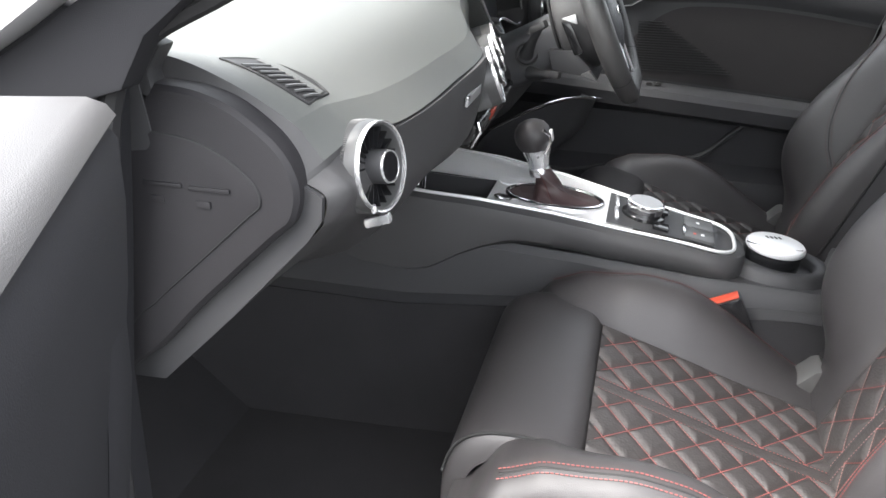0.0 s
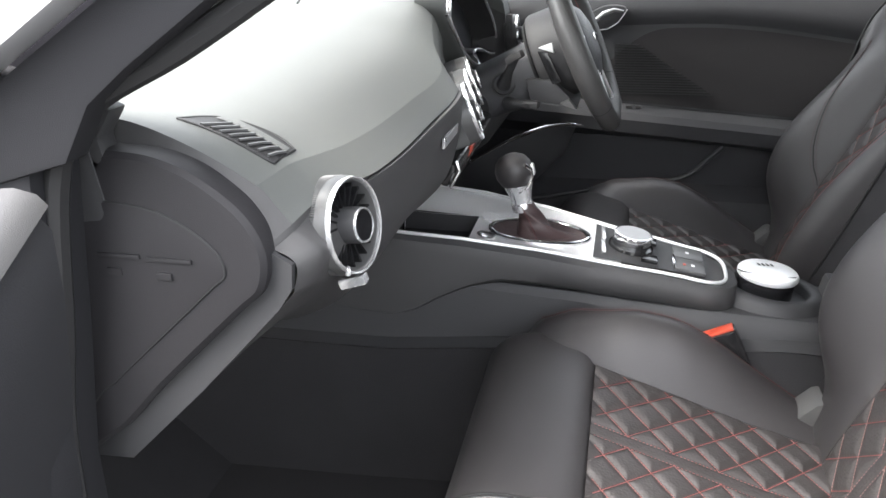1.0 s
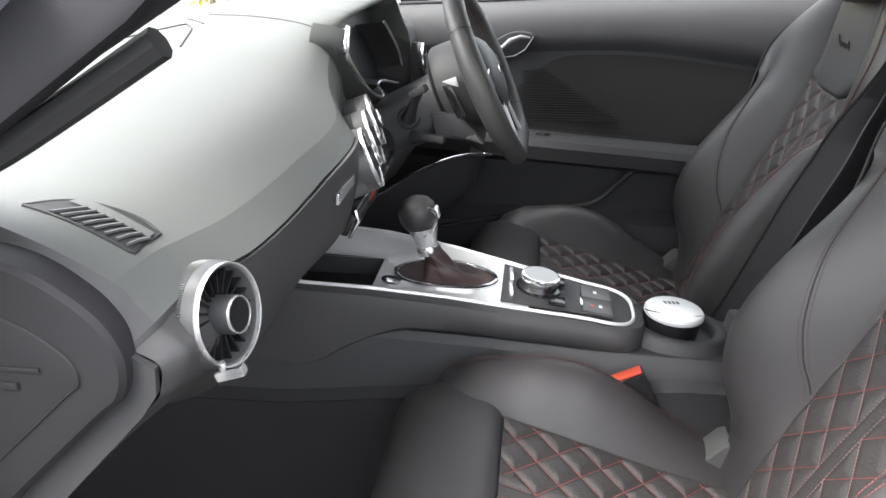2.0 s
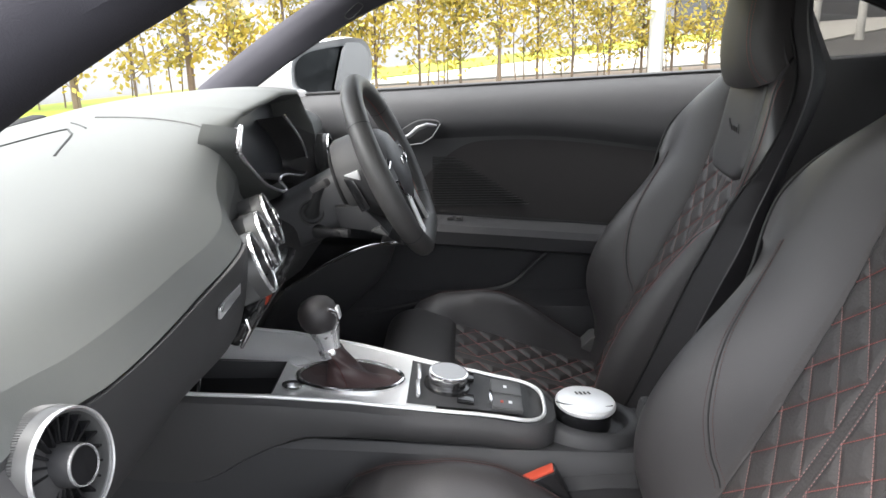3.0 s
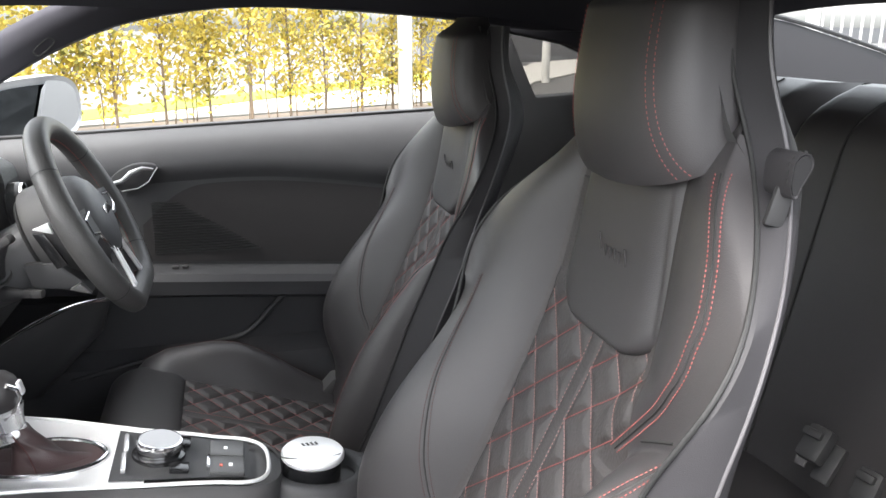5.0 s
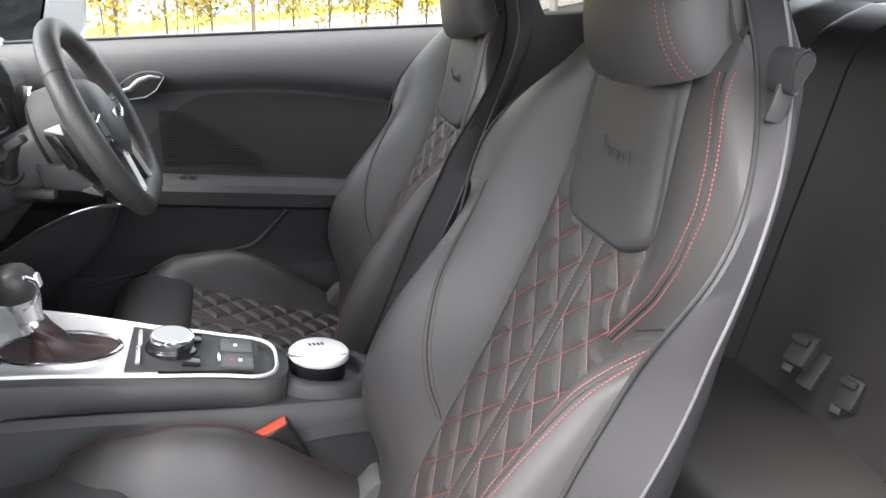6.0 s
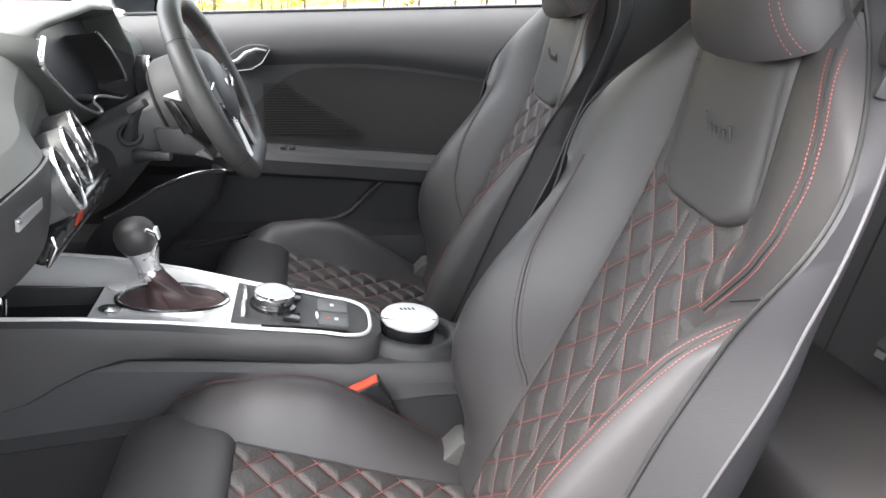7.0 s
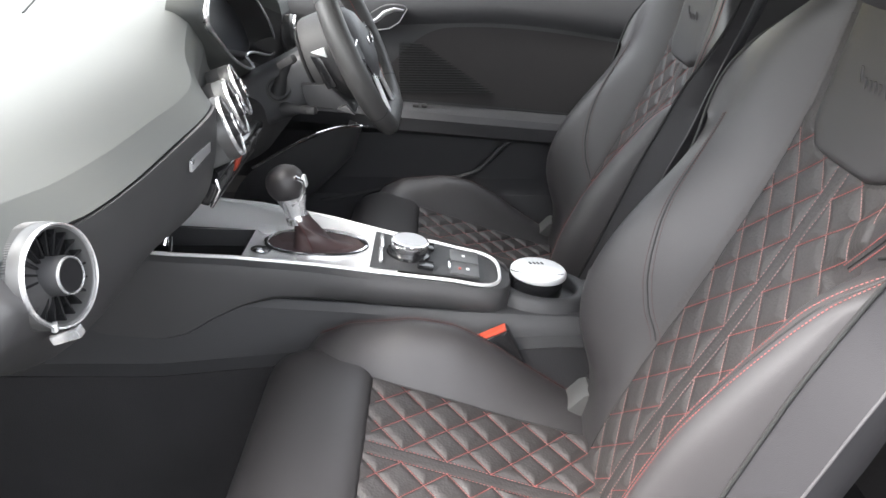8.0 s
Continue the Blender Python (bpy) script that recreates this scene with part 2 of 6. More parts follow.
ROW_SLOPE = 0.46


def ROW_AT(x, off):
    """A place on the ground along the hedge row; off: metres behind it."""
    return (x, 9.15 + ROW_SLOPE * x + off * 1.1)


single("ground", sheet(-300, 300, -300, 300, 0.0), ASPHALT, "grey asphalt car park ground", "ground", "structure")
single("planting_bed", strip_along(-0.9, 0.45, -0.05, 0.03), MULCH, "brown bark mulch planting bed under young trees", "ground", "structure")
def verge(x, off):
    """The kerb line behind the trees, which runs away from them."""
    return (x, 11.15 + 1.14 * x + off)


single("pavement", prism([ROW_AT(-2.6, 0.5), ROW_AT(5.0, 0.5), (6.7, 15.3), (9.65, 19.2), (22.0, 34.5), (22.0, 36.4), (10.5, 24.9), verge(8.0, 0.0), verge(-2.6, 0.0)], "z", -0.05, 0.05), PAVING, "pale concrete pavement in bright light", "pavement", "structure")
single("grass_verge", prism([verge(-9, 0), verge(7.0, 0), verge(7.0, 1.9), verge(-9, 1.4)], "z", -0.05, 0.06), GRASS, "strip of short green grass verge", "grass", "structure")
single("road", prism([verge(-40, 1.4), verge(9.5, 1.8), (40, 60), (40, 120), (-120, 120), (-120, -20)], "z", -0.05, 0.02), WALL, "pale sunlit road surface behind the grass", "road", "structure")

# ---- car shell ----
FLOOR_Z = 0.27
single("floor", block((2.9, 1.36, 0.03), (0.45, 0, FLOOR_Z - 0.015), bevel=0), CARPET, "black carpeted car floor", "floor", "structure")


def shell_side(y, sgn, name, label, lo=0.18, hi=0.30):
    return single(name, block((3.0, 0.10, hi - lo), (0.45, y, (lo + hi) / 2), bevel=0.02), PLASTIC, label, "door sill", "structure")


shell_side(-0.71, -1, "sill_left", "dark plastic door sill trim along the carpet")
shell_side(0.73, 1, "sill_right", "dark plastic door sill trim under the far door")

ROOF = [(-0.20, 1.232), (0.05, 1.270), (0.35, 1.29), (0.75, 1.28), (1.15, 1.22), (1.55, 1.12), (1.95, 0.99)]


def roof_skin(drop, edge):
    rows = []
    for x, z in curve(ROOF, 24):
        w = interp(x, [(-0.2, 0.50), (0.3, 0.53), (0.8, 0.54), (1.95, 0.50)]) + edge
        rows.append([(x, w * math.sin(a) / math.sin(1.2), z - drop - interp(x, [(-0.2, 0.035), (0.2, 0.085)]) * (1 - math.cos(a)) / (1 - math.cos(1.2))) for a in np.linspace(-1.2, 1.2, 21)])
    return rows


def roof_solid(stop, drop_top, drop_low, edge):
    top, low = roof_skin(drop_top, edge)[:stop], roof_skin(drop_low, edge - 0.01)[:stop]
    return loft([a + b[::-1] for a, b in zip(top, low)], ring=True)


single("ceiling", roof_solid(17, -0.004, 0.022, 0.0), HEADLINER, "black cloth headliner of a coupe roof", "ceiling", "structure")
single("roof_panel", roof_solid(17, -0.045, -0.012, 0.05), PAINT, "silver painted roof panel", "roof", "structure")

for s, side in ((1, "right"), (-1, "left")):
    # pillar beside the windscreen, then the rail over the door, in one bar
    low = [(-0.56, 0.70, 0.775), (-0.43, 0.685, 0.866), (-0.28, 0.665, 0.975), (-0.13, 0.645, 1.073), (0.02, 0.62, 1.152), (0.17, 0.595, 1.199), (0.37, 0.575, 1.220), (0.70, 0.575, 1.202), (0.88, 0.60, 1.182), (1.05, 0.62, 1.175), (1.16, 0.62, 1.165)]
    bars = []
    for x, y, z in curve(low, 40):
        t = interp(x, [(-0.5, 0.0), (0.1, 1.0)])
        h = (0.062 - 0.026 * t) * (1.0 if s > 0 else interp(x, [(-0.05, 1.3), (0.12, 0.6), (0.5, 0.8)]))
        prof = [(-0.035, 0.6), (-0.015, 1.0), (0.02, 0.9), (0.035, 0.2), (0.033, -0.6), (0.012, -1.0), (-0.025, -0.95), (-0.04, -0.2)]
        bars.append([(x + 0.35 * b * h * (1 - t), s * (y + a), z + b * h) for a, b in prof])
    single("pillar_" + side, loft(bars, ring=True), HEADLINER, "dark cloth-lined windscreen pillar and roof rail", "pillar", "structure", sharp=50)
    outer = [[(x - 0.03, s * (y + 0.048), z + 0.035), (x - 0.06, s * (y + 0.03), z + 0.075), (x - 0.05, s * (y + 0.06), z + 0.07), (x - 0.02, s * (y + 0.07), z + 0.03)] for x, y, z in curve(low, 40) if 0.05 < x < 0.80]
    single("body_rail_" + side, loft(outer, ring=True), PAINT, "silver painted outer windscreen pillar and roof rail", "pillar", "structure")
    single("rear_pillar_" + side, prism([(1.13, 1.205), (1.30, 1.196), (1.51, 1.163), (1.77, 1.095), (2.0, 1.02), (2.0, 0.86), (1.13, 0.90)], "y", *sorted((s * 0.565, s * 0.655)), bevel=0.012), DOOR_TRIM, "dark plastic pillar trim beside the rear glass", "pillar", "structure")
    single("glass_seal_" + side, tube(curve([(1.15, s * 0.566, 1.207), (1.30, s * 0.566, 1.199), (1.51, s * 0.566, 1.166), (1.77, s * 0.566, 1.098), (1.99, s * 0.566, 1.024)], 24), 0.005, 6), RUBBER, "black rubber seal along the rear glass", "seal", "structure")
    # rear quarter: panel under and behind the small side window
    q = [(0.78, 0.30), (2.05, 0.30), (2.05, 0.80), (1.95, 1.03), (1.55, 1.13), (1.20, 1.12), (1.112, 1.075), (1.097, 1.010), (0.952, 1.002), (0.880, 1.155), (0.80, 1.17), (0.84, 1.01), (0.80, 0.95)]
    single("quarter_panel_" + side, prism(q, "y", *sorted((s * 0.66, s * 0.73)), bevel=0.008), PLASTIC, "dark trim panel beside the rear seats", "wall", "structure")
    single("quarter_header_" + side, prism([(0.84, 1.185), (0.889, 1.139), (1.027, 1.113), (1.108, 1.080), (1.25, 1.10), (1.25, 1.19), (1.0, 1.20)], "y", *sorted((s * 0.655, s * 0.728)), bevel=0.006), HEADLINER, "dark trim over the small rear side window", "trim", "structure")
    single("quarter_glass_" + side, prism([(0.86, 1.03), (0.95, 0.99), (1.12, 1.00), (1.13, 1.09), (1.0, 1.15), (0.87, 1.17)], "y", *sorted((s * 0.690, s * 0.694))), GLASS_TINTED, "small tinted rear side window glass", "window", "structure").visible_shadow = False
_mark = curve([(-0.028, 1.107), (-0.006, 1.126), (0.004, 1.128), (0.008, 1.121), (-0.014, 1.101), (-0.024, 1.099)], 24, True)
single("pillar_mark", tube([(x, 0.5865 - 0.12 * x, z) for x, z in _mark], 0.0012, 6, closed=True), RUBBER, "small embossed tab on the far pillar trim", "trim", "structure")
single("windscreen", loft([[(-0.60, y, 0.905 - 0.05 * (y / 0.66) ** 2) for y in np.linspace(-0.68, 0.68, 13)], [(-0.17, y * 0.86, 1.235 - 0.06 * (y / 0.66) ** 2) for y in np.linspace(-0.68, 0.68, 13)]]), GLASS, "clear curved windscreen glass", "window", "structure").visible_shadow = False
single("rear_glass", loft([[(x, y, z - 0.030 * (y / 0.56) ** 2) for y in np.linspace(-0.565, 0.565, 13)] for x, z in curve([(1.14, 1.243), (1.45, 1.207), (1.75, 1.115), (1.99, 0.99)], 12)]), GLASS, "sloping rear window glass of the coupe", "window", "structure").visible_shadow = False
single("header_rail", block((0.10, 1.05, 0.04), (-0.15, 0, 1.232), (0, -20, 0), 0.015), HEADLINER, "dark cloth windscreen header rail", "trim", "structure")
single("rear_bulkhead", block((0.05, 1.34, 0.60), (2.02, 0, 0.62), bevel=0.01), PLASTIC, "dark rear luggage bulkhead", "wall", "structure")
single("parcel_shelf", block((0.62, 1.30, 0.03), (1.62, 0, 0.93), (0, 4, 0), 0.008), CARPET, "dark parcel shelf under the rear glass", "shelf", "structure")
single("firewall", block((0.04, 1.36, 0.66), (-0.72, 0, 0.58), bevel=0.01), CARPET, "carpeted firewall behind the footwell", "wall", "structure")
single("toe_board", block((0.36, 1.30, 0.03), (-0.56, 0, 0.36), (0, 38, 0), 0.008), CARPET, "black carpeted sloping toe board", "floor", "structure")
single("bonnet", loft([[(x, y, z - 0.07 * (y / 0.8) ** 2) for y in np.linspace(-0.82, 0.82, 15)] for x, z in curve([(-0.62, 0.90), (-1.0, 0.86), (-1.5, 0.74), (-1.72, 0.60)], 10)]), PAINT, "silver painted bonnet ahead of the windscreen", "bonnet", "structure")


single("hinge_pillar", prism([(-0.200, 0.985), (-0.222, 0.930), (-0.240, 0.80), (-0.262, 0.665), (-0.275, 0.30), (-0.60, 0.30), (-0.60, 0.80), (-0.40, 0.92), (-0.26, 1.00)], "y", -0.71, -0.655, 0.008), DOOR_TRIM, "dark door hinge pillar trim beside the dashboard end", "pillar", "structure")
single("jamb_left", prism([(-0.31, 0.90), (-0.190, 0.936), (-0.166, 0.974), (-0.136, 0.997), (-0.02, 1.075), (0.02, 1.11), (-0.06, 1.098), (-0.10, 1.066), (-0.218, 0.993), (-0.257, 0.969), (-0.32, 0.935)], "y", -0.715, -0.69, 0.004), DOOR_TRIM, "dark painted door jamb beside the windscreen pillar", "pillar", "structure")
single("outer_pillar_left", prism([(-0.46, 0.850), (-0.32, 0.938), (-0.257, 0.973), (-0.218, 0.997), (-0.10, 1.070), (-0.06, 1.102), (-0.09, 1.104), (-0.24, 1.010), (-0.33, 0.957), (-0.48, 0.865)], "y", -0.745, -0.705, 0.006), PAINT, "silver painted outer windscreen pillar by the open door", "pillar", "structure")
single("door_seal", tube(curve([(-0.02, -0.685, 1.062), (-0.11, -0.688, 1.008), (-0.185, -0.69, 0.968), (-0.218, -0.69, 0.92), (-0.242, -0.69, 0.80), (-0.266, -0.69, 0.66), (-0.278, -0.69, 0.32)], 40), 0.009, 8), RUBBER, "black rubber door seal along the opening", "seal", "structure")
single("pillar_filler", block((0.14, 0.035, 0.09), (-0.285, -0.638, 0.905), (0, -8, 0), 0.01), PLASTIC, "dark trim behind the pillar foot", "trim", "structure")
single("pillar_foot", prism([(-0.196, 0.956), (-0.214, 0.962), (-0.238, 0.905), (-0.222, 0.900), (-0.208, 0.918), (-0.211, 0.935)], "y", -0.652, -0.63, 0.004), PLASTIC, "small dark trim tab at the pillar foot", "trim", "structure")


# ---- driver's door ----
def driver_door():
    d = thing("door_1", (0.25, 0.76, 0.30), "closed dark car door with cloth insert, armrest and silver handle", "door", kind="structure")
    # sections from the sill down, by x
    rows = []
    for x in np.linspace(-0.42, 0.84, 64):
        sill = 0.935 + 0.042 * (x + 0.007)
        arm = 0.660 - 0.075 * (x - 0.16)
        roll = 0.832 + 0.022 * math.sin(max(0.0, min(1.0, (x + 0.10) / 0.9)) * math.pi) - 0.03 * ease((x - 0.3) / 0.5)
        fall = sill - roll - 0.012
        pts = [(0.80, sill - 0.002), (0.778, sill + 0.003)] + [(y, sill - fall * f) for f, y in ((0.04, 0.766), (0.16, 0.752), (0.34, 0.738), (0.58, 0.727), (0.82, 0.720))]
        pts += [(0.718, roll + 0.012), (0.722, roll), (0.728, roll - 0.012), (0.722, (roll + arm) / 2), (0.716, arm + 0.05)]
        pts += [(0.712, arm + 0.006), (0.692, arm + 0.002), (0.674, arm - 0.006), (0.664, arm - 0.02), (0.668, arm - 0.05), (0.690, arm - 0.062)]
        pock = 0.60 - 0.02 * x
        pts += [(0.745, pock - 0.015), (0.75, 0.52), (0.75, 0.47), (0.715, 0.44), (0.705, 0.40), (0.712, 0.30), (0.80, 0.29)]
        rows.append([(x, y, z) for y, z in pts])
    part("door_card", loft(rows), DOOR_SKIN, d, sharp=28)
    # cloth insert between roll and armrest
    ins = []
    for x in np.linspace(0.11, 0.80, 60):
        roll = 0.832 + 0.022 * math.sin(max(0.0, min(1.0, (x + 0.10) / 0.9)) * math.pi) - 0.03 * ease((x - 0.3) / 0.5) - 0.020
        roll = roll - 0.10 * (1 - ease((x - 0.06) / 0.22)) ** 2
        arm = 0.660 - 0.075 * (x - 0.16) + 0.012
        ins.append([(x, 0.7095 + 0.014 * (z - arm) / 0.15, z) for z in np.linspace(arm, max(roll, arm + 0.002), 6)])
    part("cloth_insert", loft(ins), SUEDE, d, "dark suede-like door insert")
    # loudspeaker grille: fine level slots ahead of the insert
    g = bmesh.new()
    for k in range(20):
        z = 0.690 + 0.0056 * k
        x1 = 0.345 - (z - 0.69) * 1.55
        block((x1 - 0.13, 0.004, 0.0022), ((x1 + 0.13) / 2, 0.7075 + 0.014 * (z - 0.672) / 0.15, z), bevel=0, bm=g)
    part("speaker_grille", g, RUBBER, d, "fine ribbed black speaker grille")
    # pull handle: leaf of silver in a dark dish
    dish = prism(curve([(0.055, 0.850), (0.10, 0.880), (0.148, 0.876), (0.128, 0.843), (0.08, 0.828)], 20, True), "y", 0.704, 0.73, 0.004)
    part("handle_dish", dish, PLASTIC, d)
    hb = tube([(0.052, 0.700, 0.842), (0.082, 0.692, 0.850), (0.100, 0.690, 0.866), (0.122, 0.692, 0.874), (0.142, 0.698, 0.871)], [0.003, 0.0048, 0.0055, 0.0045, 0.002], 10)
    part("door_handle", hb, KNOB_GREY, d, "silver curved pull handle")
    part("handle_rim", tube([(0.078, 0.701, 0.828), (0.110, 0.700, 0.832), (0.132, 0.700, 0.846), (0.150, 0.701, 0.874)], 0.0012, 8), KNOB_GREY, d)
    for x in (0.168, 0.188):
        part("lock_button", block((0.012, 0.012, 0.006), (x, 0.692, 0.664), bevel=0.0015), PLASTIC_GREY, d)
    # pocket lip
    lip = curve([(-0.06, 0.70, 0.425), (0.10, 0.70, 0.46), (0.24, 0.70, 0.485), (0.31, 0.70, 0.505), (0.36, 0.70, 0.555), (0.41, 0.70, 0.60)], 30)
    part("pocket_lip", tube(lip, 0.006, 8), PLASTIC, d)
    part("window_pane", loft([[(x, 0.775 - 0.17 * v, interp(x, [(-0.3, 0.93), (0.8, 0.975)]) + v * 0.26) for x in np.linspace(-0.20, 0.84, 6)] for v in (0, 0.5, 1)]), GLASS, d).visible_shadow = False
    part("window_seal", prism([(-0.42, 0.919), (0.84, 0.972), (0.84, 0.9765), (-0.42, 0.9235)], "y", 0.772, 0.80, 0.0015), RUBBER, d)
    return d


driver_door()


def passenger_door():
    """The open front door, swung out about its front hinge."""
    d = thing("door_2", (-0.12, -0.84, 0.30), "open passenger door with sunlit dark sill top", "door", kind="structure")
    m = pose(-0.105, -0.835, 0, 0, 0, -64)

    def skin(pts, name, mat, label):
        rows = [[m @ Vector((x, y, z)) for y, z in pts] for x in np.linspace(0.0, 1.05, 22)]
        return part(name, loft(rows, ring=True), mat, d, label, sharp=40)
    # paler plastic on the lit top, darker trim for the shaded inner face
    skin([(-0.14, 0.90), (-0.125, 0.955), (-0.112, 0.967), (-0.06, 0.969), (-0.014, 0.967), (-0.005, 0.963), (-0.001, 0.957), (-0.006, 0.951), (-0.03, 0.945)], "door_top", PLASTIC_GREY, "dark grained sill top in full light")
    skin([(-0.14, 0.28), (-0.14, 0.89), (-0.10, 0.895), (-0.05, 0.94), (-0.006, 0.952), (-0.002, 0.945), (-0.003, 0.91), (-0.009, 0.86), (-0.020, 0.80), (-0.036, 0.70), (-0.046, 0.55), (-0.05, 0.28)], "door_card", DOOR_TRIM, "door trim darkened for its shaded side")
    rows = []
    for f in np.linspace(0, 1, 20):
        z = 0.860 - 0.280 * f
        y = float(np.interp(z, [0.55, 0.70, 0.80, 0.90], [-0.046, -0.036, -0.020, -0.014]))
        x0 = 0.062 - 0.030 * f
        rows.append([m @ Vector((x, yy, z)) for x, yy in ((0.0005, y - 0.001), (0.002, y + 0.005), (x0 - 0.008, y + 0.006), (x0, y + 0.0005))])
    part("front_edge_trim", loft(rows, ring=True), DOOR_TRIM, d, "raised dark edge trim", sharp=40)
    return d


passenger_door()


# ---- dashboard ----
DASH = {
    -0.634: [(-0.62, 0.846), (-0.48, 0.872), (-0.38, 0.890), (-0.29, 0.902), (-0.215, 0.904), (-0.160, 0.892), (-0.117, 0.872), (-0.104, 0.862), (-0.096, 0.856), (-0.094, 0.852), (-0.096, 0.852), (-0.078, 0.842), (-0.080, 0.822), (-0.092, 0.804), (-0.168, 0.722), (-0.245, 0.645)],
    -0.622: [(-0.62, 0.886), (-0.48, 0.913), (-0.38, 0.934), (-0.29, 0.946), (-0.215, 0.943), (-0.158, 0.924), (-0.108, 0.896), (-0.095, 0.882), (-0.083, 0.867), (-0.082, 0.861), (-0.085, 0.863), (-0.062, 0.848), (-0.070, 0.822), (-0.089, 0.802), (-0.168, 0.722), (-0.25, 0.648)],
    -0.580: [(-0.62, 0.885), (-0.48, 0.915), (-0.38, 0.935), (-0.29, 0.945), (-0.21, 0.938), (-0.15, 0.925), (-0.098, 0.901), (-0.085, 0.8895), (-0.072, 0.878), (-0.074, 0.872), (-0.07, 0.869), (-0.058, 0.838), (-0.068, 0.812), (-0.088, 0.79), (-0.17, 0.72), (-0.26, 0.65)],
    -0.500: [(-0.62, 0.89), (-0.5, 0.928), (-0.4, 0.948), (-0.3, 0.955), (-0.21, 0.946), (-0.14, 0.926), (-0.085, 0.893), (-0.0725, 0.8805), (-0.06, 0.868), (-0.063, 0.864), (-0.058, 0.86), (-0.066, 0.8), (-0.092, 0.75), (-0.14, 0.72), (-0.22, 0.7), (-0.33, 0.66)],
    -0.300: [(-0.62, 0.9), (-0.5, 0.942), (-0.4, 0.96), (-0.3, 0.965), (-0.21, 0.952), (-0.13, 0.926), (-0.075, 0.889), (-0.0645, 0.8765), (-0.054, 0.864), (-0.057, 0.86), (-0.05, 0.856), (-0.058, 0.8), (-0.085, 0.75), (-0.13, 0.722), (-0.22, 0.7), (-0.33, 0.66)],
    -0.145: [(-0.62, 0.905), (-0.5, 0.95), (-0.4, 0.968), (-0.3, 0.972), (-0.21, 0.958), (-0.13, 0.932), (-0.075, 0.895), (-0.0645, 0.8825), (-0.054, 0.87), (-0.057, 0.866), (-0.048, 0.862), (-0.056, 0.8), (-0.075, 0.75), (-0.12, 0.722), (-0.22, 0.7), (-0.33, 0.66)],
    -0.060: [(-0.62, 0.91), (-0.5, 0.955), (-0.4, 0.973), (-0.3, 0.976), (-0.21, 0.966), (-0.14, 0.945), (-0.105, 0.915), (-0.095, 0.89), (-0.092, 0.87), (-0.092, 0.86), (-0.092, 0.85), (-0.095, 0.8), (-0.105, 0.75), (-0.15, 0.722), (-0.22, 0.7), (-0.33, 0.66)],
    0.100: [(-0.62, 0.91), (-0.5, 0.958), (-0.4, 0.976), (-0.3, 0.98), (-0.21, 0.976), (-0.16, 0.966), (-0.142, 0.945), (-0.134, 0.915), (-0.130, 0.88), (-0.128, 0.86), (-0.124, 0.85), (-0.116, 0.8), (-0.11, 0.75), (-0.15, 0.722), (-0.22, 0.7), (-0.33, 0.66)],
    0.150: [(-0.62, 0.91), (-0.5, 0.958), (-0.4, 0.978), (-0.3, 0.984), (-0.21, 0.983), (-0.14, 0.978), (-0.130, 0.970), (-0.138, 0.955), (-0.138, 0.9), (-0.138, 0.86), (-0.125, 0.83), (-0.115, 0.79), (-0.11, 0.75), (-0.13, 0.7), (-0.22, 0.66), (-0.33, 0.62)],
    0.178: [(-0.62, 0.91), (-0.5, 0.958), (-0.4, 0.978), (-0.3, 0.986), (-0.2, 0.988), (-0.135, 0.982), (-0.127, 0.974), (-0.150, 0.962), (-0.215, 0.945), (-0.215, 0.83), (-0.160, 0.806), (-0.125, 0.785), (-0.095, 0.75), (-0.12, 0.68), (-0.22, 0.64), (-0.33, 0.6)],
    0.360: [(-0.62, 0.905), (-0.5, 0.955), (-0.4, 0.976), (-0.3, 0.988), (-0.2, 0.992), (-0.120, 0.989), (-0.111, 0.981), (-0.145, 0.968), (-0.215, 0.95), (-0.215, 0.81), (-0.155, 0.790), (-0.120, 0.775), (-0.085, 0.75), (-0.1, 0.66), (-0.2, 0.62), (-0.33, 0.58)],
    0.520: [(-0.62, 0.895), (-0.5, 0.94), (-0.4, 0.962), (-0.3, 0.975), (-0.2, 0.979), (-0.126, 0.973), (-0.117, 0.965), (-0.148, 0.951), (-0.215, 0.94), (-0.215, 0.81), (-0.150, 0.790), (-0.118, 0.775), (-0.085, 0.75), (-0.08, 0.68), (-0.2, 0.62), (-0.33, 0.58)],
    0.545: [(-0.62, 0.89), (-0.5, 0.93), (-0.4, 0.95), (-0.3, 0.958), (-0.21, 0.955), (-0.14, 0.945), (-0.11, 0.93), (-0.1, 0.905), (-0.095, 0.88), (-0.095, 0.86), (-0.095, 0.85), (-0.095, 0.8), (-0.085, 0.75), (-0.08, 0.69), (-0.2, 0.63), (-0.33, 0.58)],
    0.690: [(-0.62, 0.88), (-0.5, 0.905), (-0.4, 0.925), (-0.3, 0.93), (-0.21, 0.925), (-0.15, 0.915), (-0.12, 0.9), (-0.11, 0.89), (-0.105, 0.87), (-0.105, 0.86), (-0.105, 0.85), (-0.105, 0.8), (-0.1, 0.75), (-0.08, 0.7), (-0.2, 0.63), (-0.33, 0.58)],
}


